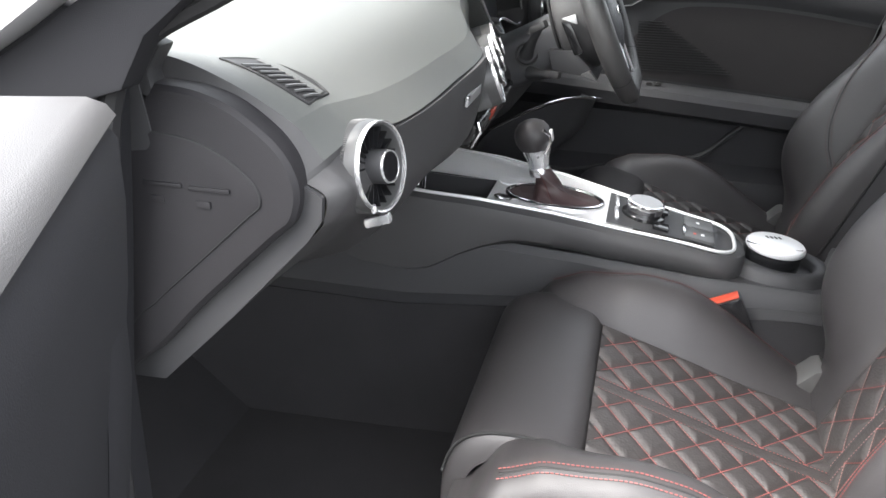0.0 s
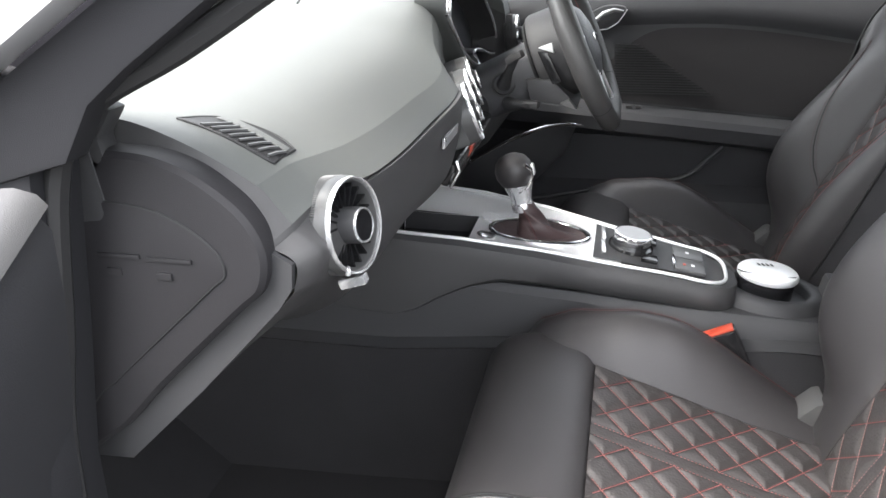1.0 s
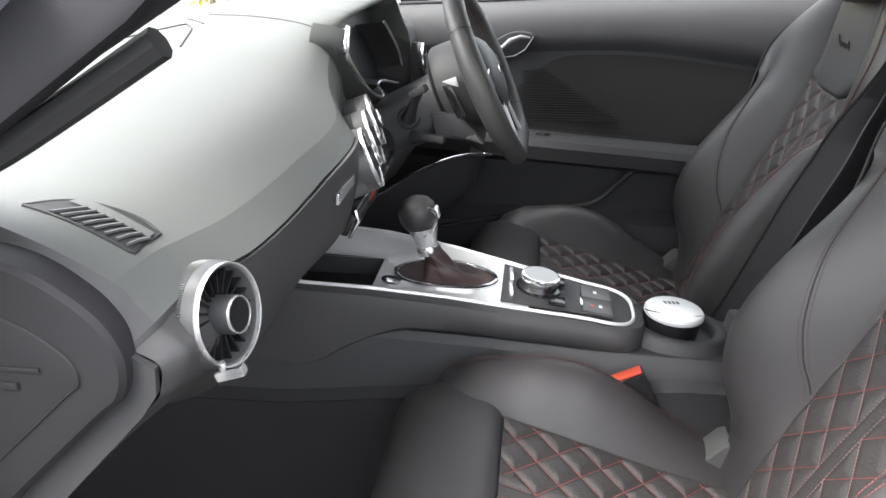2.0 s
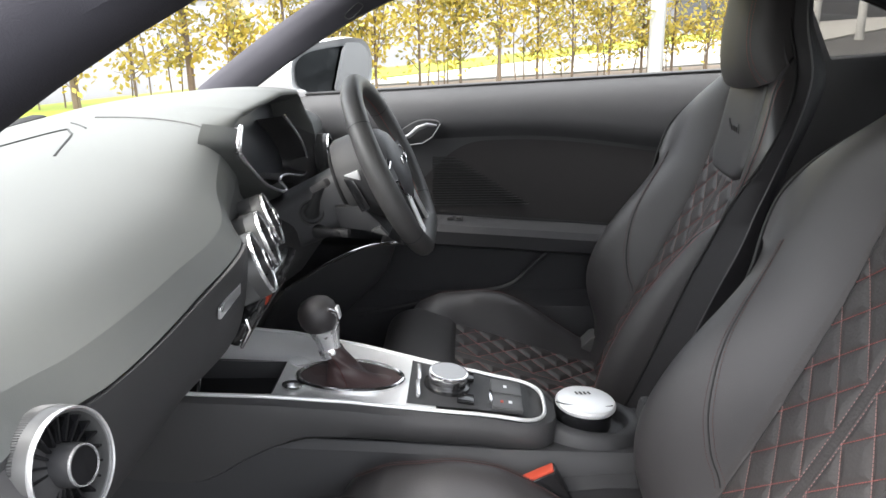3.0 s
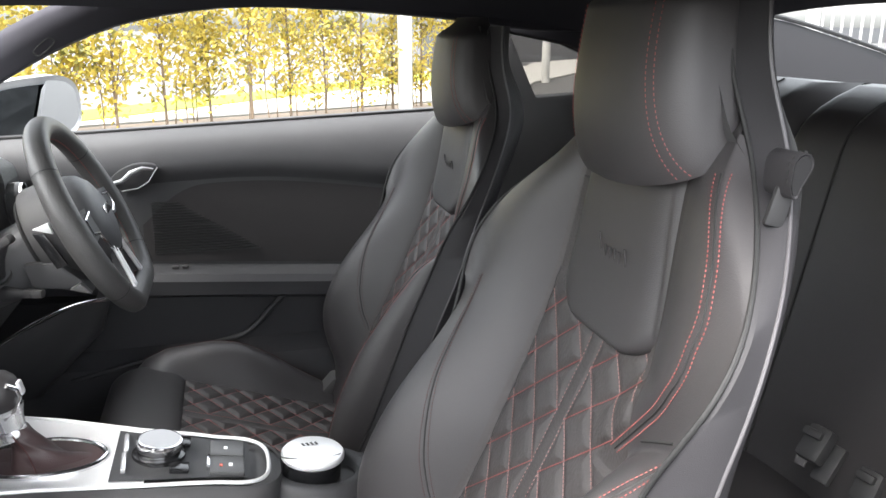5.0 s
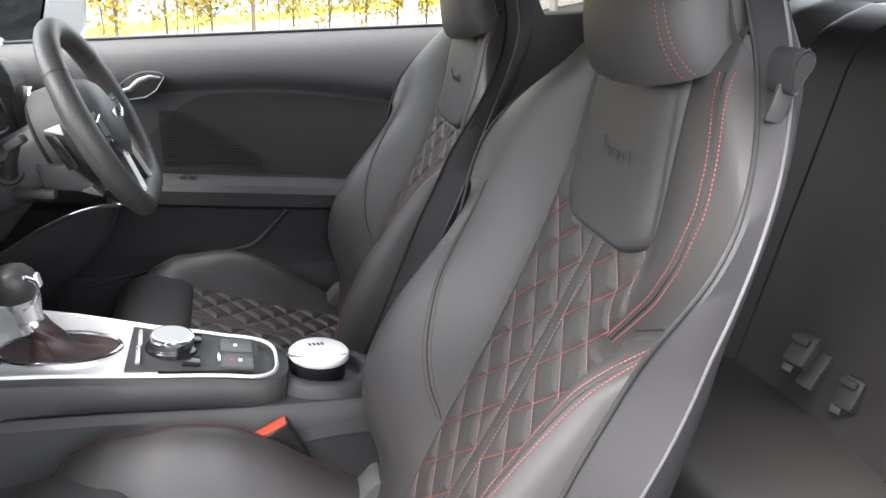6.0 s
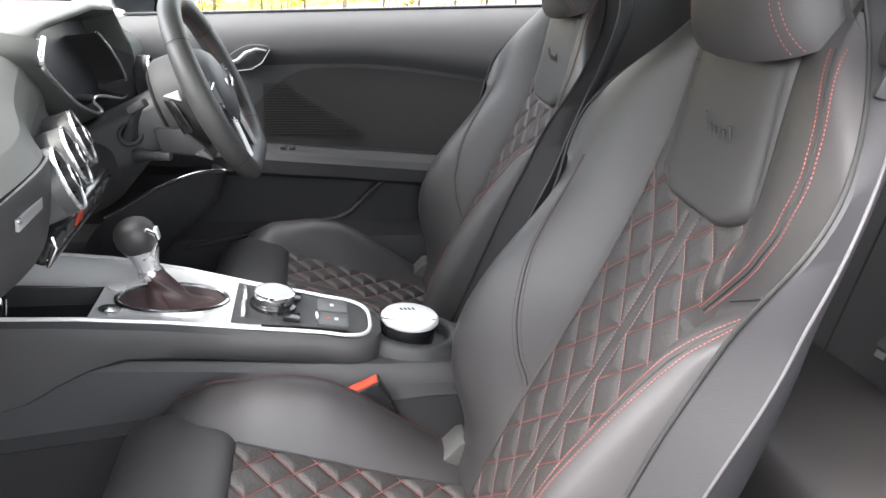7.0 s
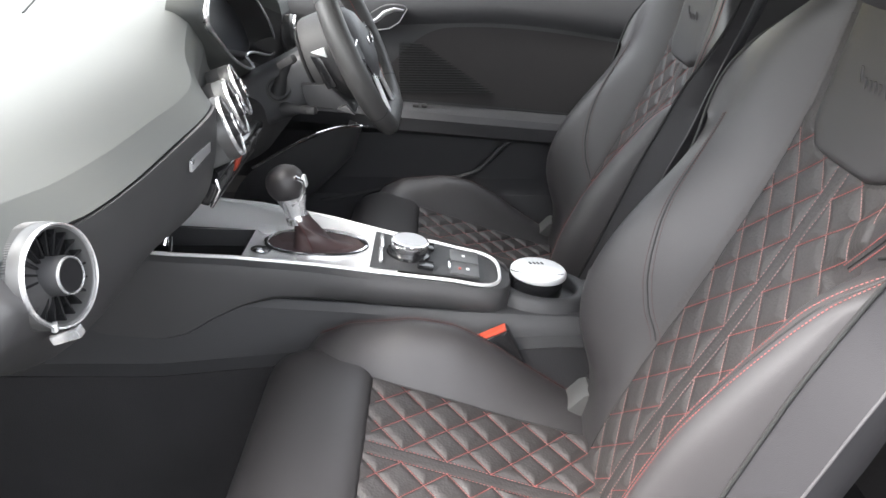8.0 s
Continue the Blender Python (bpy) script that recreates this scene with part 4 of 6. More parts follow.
def console():
    c = thing("centre_console", (0.05, 0, FLOOR_Z), "dark centre console with satin silver trim plate", "console", kind="structure")
    # tunnel body
    rows, low, low2 = [], [], []
    for x in np.linspace(-0.62, 0.95, 60):
        top = interp(x, [(-0.6, 0.60), (-0.2, 0.595), (0.26, 0.548), (0.44, 0.538), (0.95, 0.50)])
        h = interp(x, [(-0.6, 0.14), (-0.2, 0.115), (0.1, 0.088), (0.44, 0.074), (0.95, 0.075)])
        ledge = interp(x, [(-0.6, 0.49), (-0.17, 0.477), (0.05, 0.490), (0.40, 0.51), (0.95, 0.48)])
        f = h + 0.028
        rows.append([(x, y, z) for y, z in ((-f, ledge), (-h - 0.004, ledge + 0.006), (-h, top - 0.01), (-h + 0.01, top), (h - 0.01, top), (h, top - 0.01), (h + 0.004, ledge + 0.006), (f, ledge))])
        low.append([(x, y, z) for y, z in ((-f - 0.04, FLOOR_Z), (-f - 0.004, ledge - 0.03), (-f, ledge - 0.001))])
        low2.append([(x, -y, z) for x, y, z in low[-1]])
    part("tunnel", loft(rows), PLASTIC, c, sharp=40)
    part("tunnel_carpet", loft(low), CARPET, c, "black carpeted tunnel side")
    part("tunnel_carpet", loft(low2), CARPET, c, "black carpeted tunnel side")
    # upper body under the trim
    rows = []
    for x in list(np.linspace(-0.33, 0.25, 40)) + [0.255 + 0.078 * math.sin(a) for a in np.linspace(0.05, math.pi / 2, 14)]:
        if x > 0.255:
            f = min(1.0, (x - 0.255) / 0.0785)
            h = 0.0755 * max(0.002, 1 - f ** 3.0) ** (1 / 3.0)
        else:
            h = con_half(x) + 0.016
        z = con_z(x)
        k = h / 0.08
        low = interp(x, [(-0.33, 0.11), (-0.24, 0.128), (-0.165, 0.128), (-0.13, 0.116), (-0.093, 0.090), (-0.05, 0.066), (-0.008, 0.048), (0.1, 0.040), (0.33, 0.034)])
        rows.append([(x, y, zz) for y, zz in ((-h * 0.80, z - low - 0.012), (-h * 0.95, z - low), (-h, z - 0.020), (-h + 0.004 * k, z - 0.006), (-h + 0.012 * k, z - 0.0005), (-h * 0.78, z - 0.006 - 2.2 * con_sink(x)), (h * 0.78, z - 0.006 - 2.2 * con_sink(x)), (h - 0.012 * k, z - 0.0005), (h - 0.004 * k, z - 0.006), (h, z - 0.020), (h * 0.95, z - low), (h * 0.80, z - low - 0.012))])
    part("upper_body", loft(rows, ring=True), PLASTIC_GREY, c, sharp=40)
    # silver plate: a ring of trim with a raised lip
    xs = list(np.linspace(-0.20, 0.25, 46)) + [0.255 + 0.062 * math.sin(a) for a in np.linspace(0.03, math.pi / 2, 16)]
    lip = [(x, -con_half(x), con_z(x) + 0.002) for x in xs] + [(x, con_half(x), con_z(x) + 0.002) for x in xs[::-1][1:]]
    part("trim_lip", tube(lip, 0.0028, 8), SILVER, c, "bright silver edge of the trim plate")
    # plate sunk between the lips, in pieces round the tray
    plate = bmesh.new()
    for x0, x1, lo, hi in ((-0.060, 0.165, -1, 1), (-0.30, -0.060, 0.42, 1), (-0.30, -0.060, -1, -0.90)):
        rows = []
        for x in np.linspace(x0, x1, 30):
            h = con_half(x)
            rows.append([(x, h * v, con_z(x) + 0.0015 - con_sink(x) * (1 - ease((abs(v) - 0.52) / 0.46))) for v in np.linspace(lo, hi, 25)])
        loft(rows, bm=plate)
    part("trim_plate", plate, SILVER, c, "satin silver trim plate")
    well = [(-0.30, -0.085), (-0.062, -0.088), (-0.062, 0.046), (-0.30, 0.046)]
    rows = [[(x, y, con_z(x) - con_sink(x) - dz) for x, y in well] for dz in (-0.001, 0.035)]
    part("tray", loft(rows + [[(x * 0.98 - 0.003, y * 0.9, z) for x, y, z in rows[1]]], ring=True, caps=False), PLASTIC, c, "dark open storage tray")
    part("tray_floor", prism([(x, y) for x, y in well], "z", con_z(-0.18) - con_sink(-0.18) - 0.040, con_z(-0.18) - con_sink(-0.18) - 0.030), RUBBER, c)
    part("tray_clip", tube([(-0.155, -0.075, 0.632), (-0.158, -0.055, 0.655), (-0.165, -0.04, 0.66), (-0.17, -0.05, 0.64)], 0.003, 8), CHROME, c, "small bright clip in the tray")
    # dark rear insert
    rows = []
    for x in np.linspace(0.125, 0.292, 20):
        h = con_half(x) - 0.011
        rows.append([(x, y, con_z(x) + 0.0028) for y in np.linspace(-h, h, 7)])
    part("dark_insert", loft(rows), PLASTIC, c, "dark control insert")
    # small round push buttons beside the gaiter
    for x, y in ((-0.042, 0.040), (-0.036, -0.036)):
        part("round_button", turned([(0.014, 0.0), (0.0145, 0.003), (0.012, 0.004), (0.0, 0.0035)], (x, y, con_z(x) - con_sink(x) + 0.002), (0.15, 0, 1), 28), CHROME if y < 0 else SILVER, c, "round push button")
    # rotary controller
    k = part("controller_base", turned([(0.034, 0.0), (0.033, 0.004), (0.028, 0.006)], (0.178, 0.004, con_z(0.178) + 0.003), (0.15, 0, 1), 40), GLOSS_BLACK, c)
    part("controller_knob", turned([(0.0265, 0.005), (0.0280, 0.008), (0.0288, 0.020), (0.0280, 0.0225), (0.0255, 0.023), (0.0, 0.0222)], (0.178, 0.004, con_z(0.178) + 0.003), (0.15, 0, 1), 48), CHROME, k, "silver rotary controller knob")
    part("knob_face", turned([(0.0258, 0.0226), (0.0250, 0.0234), (0.0, 0.0232)], (0.178, 0.004, con_z(0.178) + 0.003), (0.15, 0, 1), 40), KNOB_GREY, k, "brushed grey knob face")
    for y in (-0.045, 0.045):
        part("menu_bar", block((0.006, 0.046, 0.007), (0.137 + 0.0012 * (y < 0), y * 0.55, con_z(0.138) + 0.006), (0, 10, 4), 0.002), BRIGHT, c, "bright slim rocker bar")
        part("menu_key", block((0.024, 0.022, 0.006), (0.205, y * 0.75, con_z(0.205) + 0.006), (0, 9, 0), 0.002), GLOSS_BLACK, c)
    for y in (-0.022, 0.022):
        part("parking_key", block((0.044, 0.042, 0.006), (0.263, y, con_z(0.263) + 0.004), (0, 9, 0), 0.002), VENT_GREY, c, "square parking brake key")
    part("key_mark", block((0.004, 0.006, 0.0006), (0.256, -0.026, con_z(0.256) + 0.0076), (0, 9, 0), 0), RED_BUTTON, c, "small red key symbol")
    for x, y in ((0.268, -0.024), (0.262, 0.020)):
        part("key_mark", block((0.005, 0.007, 0.0006), (x, y, con_z(x) + 0.0076), (0, 9, 0), 0), SILVER, c, "small white key symbol")
    part("key_edge", block((0.004, 0.03, 0.008), (0.240, -0.018, con_z(0.24) + 0.006), (0, 9, 0), 0.001), CHROME, c)
    return c


console()


def gear_lever():
    g = thing("gear_lever", (0.03, 0, con_z(0.03)), "black and chrome gear lever with leather gaiter", "gear lever")
    zb = con_z(0.04) + 0.002
    oval = [(0.040 + 0.075 * math.cos(a), 0.0 + 0.046 * math.sin(a)) for a in np.linspace(0, 2 * math.pi, 48, endpoint=False)]
    part("gaiter_ring", tube([(x, y, con_z(x) - con_sink(x) * (1 - ease((abs(y) / con_half(x) - 0.52) / 0.46)) + 0.003) for x, y in oval], 0.0042, 10, closed=True), CHROME, g, "chrome oval ring round the gaiter")
    rows = []
    for f in np.linspace(0, 1, 22):
        sx, sy = 0.046 * (1 - f) ** 5 + 0.0175 + 0.004 * (1 - f), 0.028 * (1 - f) ** 4.5 + 0.0150 + 0.003 * (1 - f)
        cx = 0.054 - 0.040 * f ** 0.8
        zz = 0.056 * f ** 1.05 - 0.004
        rows.append([(cx + sx * math.cos(a) * (1 + (0.05 + 0.12 * (1 - f)) * math.sin(3 * a + 11 * f)), sy * math.sin(a) * (1 + (0.05 + 0.10 * (1 - f)) * math.cos(2 * a + 13 * f)), con_z(0.04) - con_sink(0.04) - 0.15 * sx * math.cos(a) + zz + 0.004 * math.sin(3 * a + 9 * f) * (1 - f)) for a in np.linspace(0, 2 * math.pi, 40, endpoint=False)])
    base = bmesh.new()
    base.faces.new([base.verts.new((0.040 + (x - 0.040) * 0.97, y * 0.97, con_z(x) - con_sink(x) * (1 - ease((abs(y) / con_half(x) - 0.52) / 0.46)) + 0.0035)) for x, y in oval])
    part("gaiter_base", base, GAITER, g, "spread foot of the leather gaiter")
    part("gaiter", loft(rows, ring=True), GAITER, g, "creased dark leather gaiter with red seam", sharp=60)
    part("gaiter_seam", tube([Vector(r[29]) + Vector((0, -0.0006, 0.0006)) for r in rows[:20]], 0.0009, 6), THREAD_DARK, g, "dark red seam thread")
    ax = Vector((-0.20, 0, 1)).normalized()
    foot = Vector((0.014, 0, zb + 0.032))
    part("neck", turned([(0.0165, -0.006), (0.0170, 0.004), (0.0155, 0.007), (0.0175, 0.020), (0.0210, 0.030), (0.022, 0.036)], foot, ax, 28), BRIGHT, g, "bright metal lever neck")
    rows = []
    ball = foot + ax * 0.0555 + Vector((-0.003, 0, 0))
    k = part("ball_knob", turned([(0.0005, -0.027), (0.012, -0.026), (0.022, -0.019), (0.0275, -0.008), (0.0285, 0.003), (0.026, 0.013), (0.020, 0.021), (0.011, 0.0255), (0.0005, 0.027)], ball, ax, 36), LEATHER, g, "perforated black leather ball knob")
    part("side_trim", tube([ball + Vector((0.018, -0.020, 0.016)), ball + Vector((0.026, -0.012, 0.008)), ball + Vector((0.028, -0.010, -0.004)), ball + Vector((0.022, -0.014, -0.018)), ball + Vector((0.010, -0.018, -0.028))], 0.003, 8), CHROME, k)
    part("release_button", block((0.010, 0.014, 0.018), tuple(ball + Vector((0.026, 0.0, 0.004))), (0, -12, 0), 0.003), SILVER, k)
    return g


gear_lever()


def cup_insert():
    a = Vector((0.374, 0.006, 0.532))
    c = thing("ashtray_cup", tuple(a), "round black cup insert with polished silver lid in the console holder", "ashtray")
    part("cup", turned([(0.036, -0.03), (0.038, 0.012), (0.0395, 0.016), (0.0395, 0.040), (0.038, 0.042)], a, (0.08, 0, 1), 44), GLOSS_BLACK, c)
    lid = part("lid", turned([(0.0420, 0.042), (0.0435, 0.044), (0.0435, 0.048), (0.041, 0.051), (0.030, 0.0525), (0.0, 0.053)], a, (0.08, 0, 1), 56), SILVER, c, "polished silver lid")
    for k in range(4):
        part("lid_mark", block((0.003, 0.008, 0.0006), (0.366 + 0.006 * k, 0.020, 0.5858), (0, 5, 20), 0), PLASTIC_GREY, lid)
    part("lid_groove", tube([a + Vector((0.041 * math.cos(k) * 0.99, -0.012 - 0.010 * math.sin(k), 0.0518 - 0.0034 * math.cos(k))) for k in np.linspace(0.15, math.pi - 0.15, 20)], 0.0009, 6), PLASTIC_GREY, lid)
    h = thing("cup_holder", (0.40, 0, 0.53), "open dark cup holder recess behind the console", "cup holder", kind="structure")
    oval = [(math.cos(t), math.sin(t)) for t in np.linspace(0, 2 * math.pi, 48, endpoint=False)]
    body = [[(0.384 + rx * u, 0.004 + ry * v, z - 0.006 * u) for u, v in oval] for rx, ry, z in ((0.084, 0.068, 0.535), (0.078, 0.063, 0.553), (0.072, 0.058, 0.559), (0.058, 0.050, 0.560), (0.053, 0.046, 0.556), (0.050, 0.044, 0.520))]
    part("holder_rim", loft(body, ring=True, caps=False), PLASTIC, h, sharp=60)
    part("armrest_stub", block((0.05, 0.06, 0.05), (0.478, 0.0, 0.552), (0, 10, 0), 0.012), PLASTIC_GREY, h)
    return c


cup_insert()


# ---- front seats ----
SEAT_Y = -0.345
BACK_X = [(0.40, 0.415), (0.43, 0.425), (0.50, 0.452), (0.592, 0.497), (0.674, 0.542), (0.733, 0.571), (0.79, 0.598), (0.85, 0.620), (0.92, 0.636), (1.0, 0.648), (1.045, 0.655), (1.10, 0.700)]
BACK_W = [(0.40, 0.172), (0.47, 0.184), (0.54, 0.202), (0.60, 0.210), (0.76, 0.213), (0.82, 0.217), (0.86, 0.228), (0.90, 0.246), (0.933, 0.248), (0.965, 0.228), (0.99, 0.200), (1.015, 0.170), (1.04, 0.142), (1.07, 0.120), (1.12, 0.104), (1.20, 0.094)]
OUT = [(0.33, 0.228), (0.60, 0.246), (0.765, 0.254), (0.852, 0.252), (0.90, 0.250), (0.935, 0.242), (0.973, 0.222), (1.0, 0.203), (1.034, 0.168), (1.08, 0.142), (1.13, 0.130), (1.20, 0.120)]
BACK_Q = [(0.40, 0.104), (0.50, 0.108), (0.60, 0.113), (0.70, 0.118), (0.76, 0.124), (0.81, 0.124), (0.85, 0.121), (0.93, 0.112), (1.06, 0.095)]
SIDE_X = [(0.40, 0.40), (0.60, 0.470), (0.753, 0.527), (0.807, 0.552), (0.884, 0.576), (0.933, 0.604), (0.976, 0.640), (1.0, 0.658), (1.034, 0.684), (1.07, 0.690), (1.13, 0.678), (1.20, 0.684)]
CUSH_Z = [(0.10, 0.535), (0.146, 0.517), (0.242, 0.486), (0.332, 0.455), (0.424, 0.430), (0.49, 0.415)]
CUSH_P = [(0.00, 0.0), (0.06, 0.008), (0.12, 0.035), (0.19, 0.066), (0.25, 0.075), (0.31, 0.062), (0.37, 0.035), (0.43, 0.012), (0.49, 0.0)]
PERIOD_U, PERIOD_V, BAND = 0.060, 0.0535, 0.011


def smooth_table(table):
    xs = [a for a, _ in table]
    ys = [b for _, b in table]
    fine = np.linspace(xs[0], xs[-1], 160)
    vals = np.interp(fine, xs, ys)
    pad = np.pad(vals, 6, mode="edge")
    return list(zip(fine, np.convolve(pad, np.ones(13) / 13, mode="valid")))


BACK_X, BACK_W, BACK_Q, SIDE_X, CUSH_Z, CUSH_P, OUT = (smooth_table(t) for t in (BACK_X, BACK_W, BACK_Q, SIDE_X, CUSH_Z, CUSH_P, OUT))


QUILT_BACK, QUILT_CUSH = 0.032, 0.0225


def quilt(u, v, depth=0.0042):
    """Height of the padded diamonds at u across and v along the panel."""
    a = abs(u)
    if a < BAND:
        return 0.0022 * (1 - (a / BAND) ** 4)
    p, q = (a - BAND) / PERIOD_U + v / PERIOD_V, (a - BAND) / PERIOD_U - v / PERIOD_V
    s = 0.040
    d = min(abs(p - round(p)) * s, abs(q - round(q)) * s, (a - BAND))
    return depth * (1 - (1 - min(1.0, d / 0.0135)) ** 2.6)


MID = smooth_table([(0.40, 0.008), (0.80, 0.007), (0.88, -0.006), (0.94, -0.016), (1.10, -0.018)])
CREST_UP = smooth_table([(0.40, 0.10), (0.80, 0.118), (0.828, 0.130), (0.87, 0.166), (0.905, 0.188), (0.95, 0.192), (0.985, 0.177), (1.006, 0.162), (1.047, 0.132), (1.07, 0.12)])
SEAM_UP = smooth_table([(0.775, 0.078), (0.80, 0.098), (0.828, 0.124), (0.87, 0.165), (0.905, 0.186), (0.95, 0.190), (0.985, 0.175), (1.006, 0.160), (1.047, 0.130), (1.07, 0.12)])
CREST_LOW = smooth_table([(0.40, 0.150), (0.50, 0.166), (0.60, 0.180), (0.685, 0.182), (0.76, 0.186), (0.80, 0.190), (0.85, 0.200), (0.90, 0.215)])
SEAM_LOW = smooth_table([(0.40, 0.150), (0.50, 0.162), (0.60, 0.170), (0.685, 0.173), (0.74, 0.180), (0.78, 0.186), (0.81, 0.194), (0.835, 0.204), (0.86, 0.220)])
TOP_LOW = [(0.0, 0.825), (0.141, 0.832), (0.19, 0.857), (0.25, 0.890), (0.30, 0.90)]
P_UP = smooth_table([(0.40, 0.0), (0.77, 0.0), (0.82, 0.014), (0.87, 0.032), (0.91, 0.038), (0.955, 0.032), (1.01, 0.018), (1.06, 0.004)])
P_FAR = smooth_table([(0.40, 0.0), (0.44, 0.0), (0.50, 0.012), (0.552, 0.056), (0.60, 0.088), (0.65, 0.107), (0.70, 0.108), (0.745, 0.098), (0.79, 0.080), (0.83, 0.063), (0.87, 0.050), (0.91, 0.046), (0.96, 0.038), (0.985, 0.027), (1.012, 0.016), (1.035, 0.0), (1.07, 0.0)])
FAR_CREST = smooth_table([(0.40, 0.168), (0.50, 0.185), (0.60, 0.197), (0.70, 0.200), (0.92, 0.200), (0.955, 0.188), (0.99, 0.162), (1.02, 0.134), (1.07, 0.100)])
P_LOW = smooth_table([(0.40, 0.03), (0.50, 0.08), (0.60, 0.105), (0.674, 0.112), (0.745, 0.100), (0.80, 0.086), (0.832, 0.076), (0.86, 0.066), (0.90, 0.05), (1.07, 0.05)])


TAG_U = -0.006


def tag_half(z):
    """Half width of the smooth shoulder pad over the quilting."""
    if z < 0.902:
        return 0.096 * max(0.0, 1 - ((0.902 - z) / 0.042) ** 2) ** 0.55
    return interp(z, [(0.902, 0.096), (0.94, 0.093), (1.0, 0.088), (1.05, 0.084)])


def hump(a, inner, crest, outer, p, end):
    """A padded ridge between inner and outer with its crest p forward; ends end behind the crest."""
    if a <= inner:
        return 0.0
    if a <= crest:
        return p * math.sin((a - inner) / (crest - inner) * math.pi / 2) ** 0.88
    f = min(1.0, (a - crest) / (outer - crest))
    return p - (1 - math.sqrt(max(0.0, 1 - f * f))) * (p + end)


def back_x(u, z, padded=True):
    """Front face of the backrest at u across and height z."""
    w, q = interp(z, BACK_W), interp(z, BACK_Q)
    a = abs(u)
    x = interp(z, BACK_X)
    end = interp(z, SIDE_X) - 0.012 - x
    pad = (quilt(u - interp(z, MID), z - QUILT_BACK) if padded else 0.0) * ease((q - a - 0.001) / 0.011)
    if z > 0.862 and abs(u - TAG_U) < tag_half(z) + 0.004:
        pad = 0.0
    pad *= 1 - ease((z - 0.885) / 0.02)
    if u < 0 and z > 0.78:
        pad *= ease((interp(z, SEAM_UP) - 0.006 - a) / 0.010)
    if u >= 0:
        crest = interp(z, FAR_CREST)
        return x - pad - hump(a, min(q, crest - 0.03) - 0.004, crest, max(w, crest + 0.03), interp(z, P_FAR), end)
    cu = interp(z, CREST_UP)
    up = hump(a, max(0.0, min(q - 0.02, cu - 0.07)), cu, w, interp(z, P_UP), end)
    s = min(1.0, max(0.0, (interp(a, TOP_LOW) - z) / 0.055))
    top = (1 - (1 - s) ** 2) ** 0.62
    lo = hump(a, q - 0.004, interp(z, CREST_LOW), w, interp(z, P_LOW) * top, end) - 0.05 * (1 - top) ** 3
    k = 0.006
    best = max(up, lo) + max(0.0, k - abs(up - lo)) ** 2 / (4 * k)
    return x - pad - best


def cush_z(u, x, padded=True):
    p = interp(x, CUSH_P)
    q, crest, w = 0.142, 0.208, 0.255
    a = abs(u)
    z = interp(x, CUSH_Z)
    if a <= q:
        return z + (quilt(u, x - QUILT_CUSH, 0.0066) if padded else 0.0) * ease((q - a) / 0.010)
    if a <= crest:
        return z + p * math.sin((a - q) / (crest - q) * math.pi / 2) ** 1.05
    f = (a - crest) / (w - crest)
    return z + p - (1 - math.sqrt(max(0.0, 1 - f * f))) * 0.05


def on_back(u, z):
    e = 0.003
    p = Vector((back_x(u, z, True), SEAT_Y + u, z))
    du = Vector((back_x(u + e, z, False) - back_x(u - e, z, False), 2 * e, 0))
    dz = Vector((back_x(u, z + e, False) - back_x(u, z - e, False), 0, 2 * e))
    n = dz.cross(du).normalized()
    return p, n if n.x < 0 else -n


def on_cush(u, x):
    e = 0.003
    p = Vector((x, SEAT_Y + u, cush_z(u, x, True)))
    du = Vector((0, 2 * e, cush_z(u + e, x, False) - cush_z(u - e, x, False)))
    dx = Vector((2 * e, 0, cush_z(u, x + e, False) - cush_z(u, x - e, False)))
    n = dx.cross(du).normalized()
    return p, n if n.z > 0 else -n


def quilt_seams(place, v0, v1, half, inside, mid, phase):
    """Thread along both families of diamond lines, and the pair of lines beside the middle band."""
    lines = ([], [])

    def begin(fam):
        lines[fam].append(bmesh.new())
        return lines[fam][-1]
    for s in (-1, 1):
        stitches([place(s * BAND + mid(v), v) for v in np.linspace(v0, v1, 60) if inside(s * BAND + mid(v), v)], size=(0.0020, 0.0008, 0.0006), pitch=0.0046, lift=0.0010, bm=begin(1))
        for k in range(-40, 60):
            for sg in (1, -1):
                run, fam = [], 0 if sg * s > 0 else 1
                for a in np.linspace(BAND, half(0.5 * (v0 + v1)) + 0.03, 60):
                    v = phase + sg * PERIOD_V * (k - (a - BAND) / PERIOD_U)
                    if v0 < v < v1 and a < half(v) - 0.002 and abs(s * a + mid(v)) < half(v) - 0.005 and inside(s * a + mid(v), v):
                        run.append(place(s * a + mid(v), v))
                    elif len(run) > 1:
                        stitches(run, size=(0.0030, 0.0008, 0.0006), pitch=0.0041, lift=0.0012, bm=begin(fam))
                        run = []
                    else:
                        run = []
                if len(run) > 1:
                    stitches(run, size=(0.0030, 0.0008, 0.0006), pitch=0.0041, lift=0.0012, bm=begin(fam))
    return lines


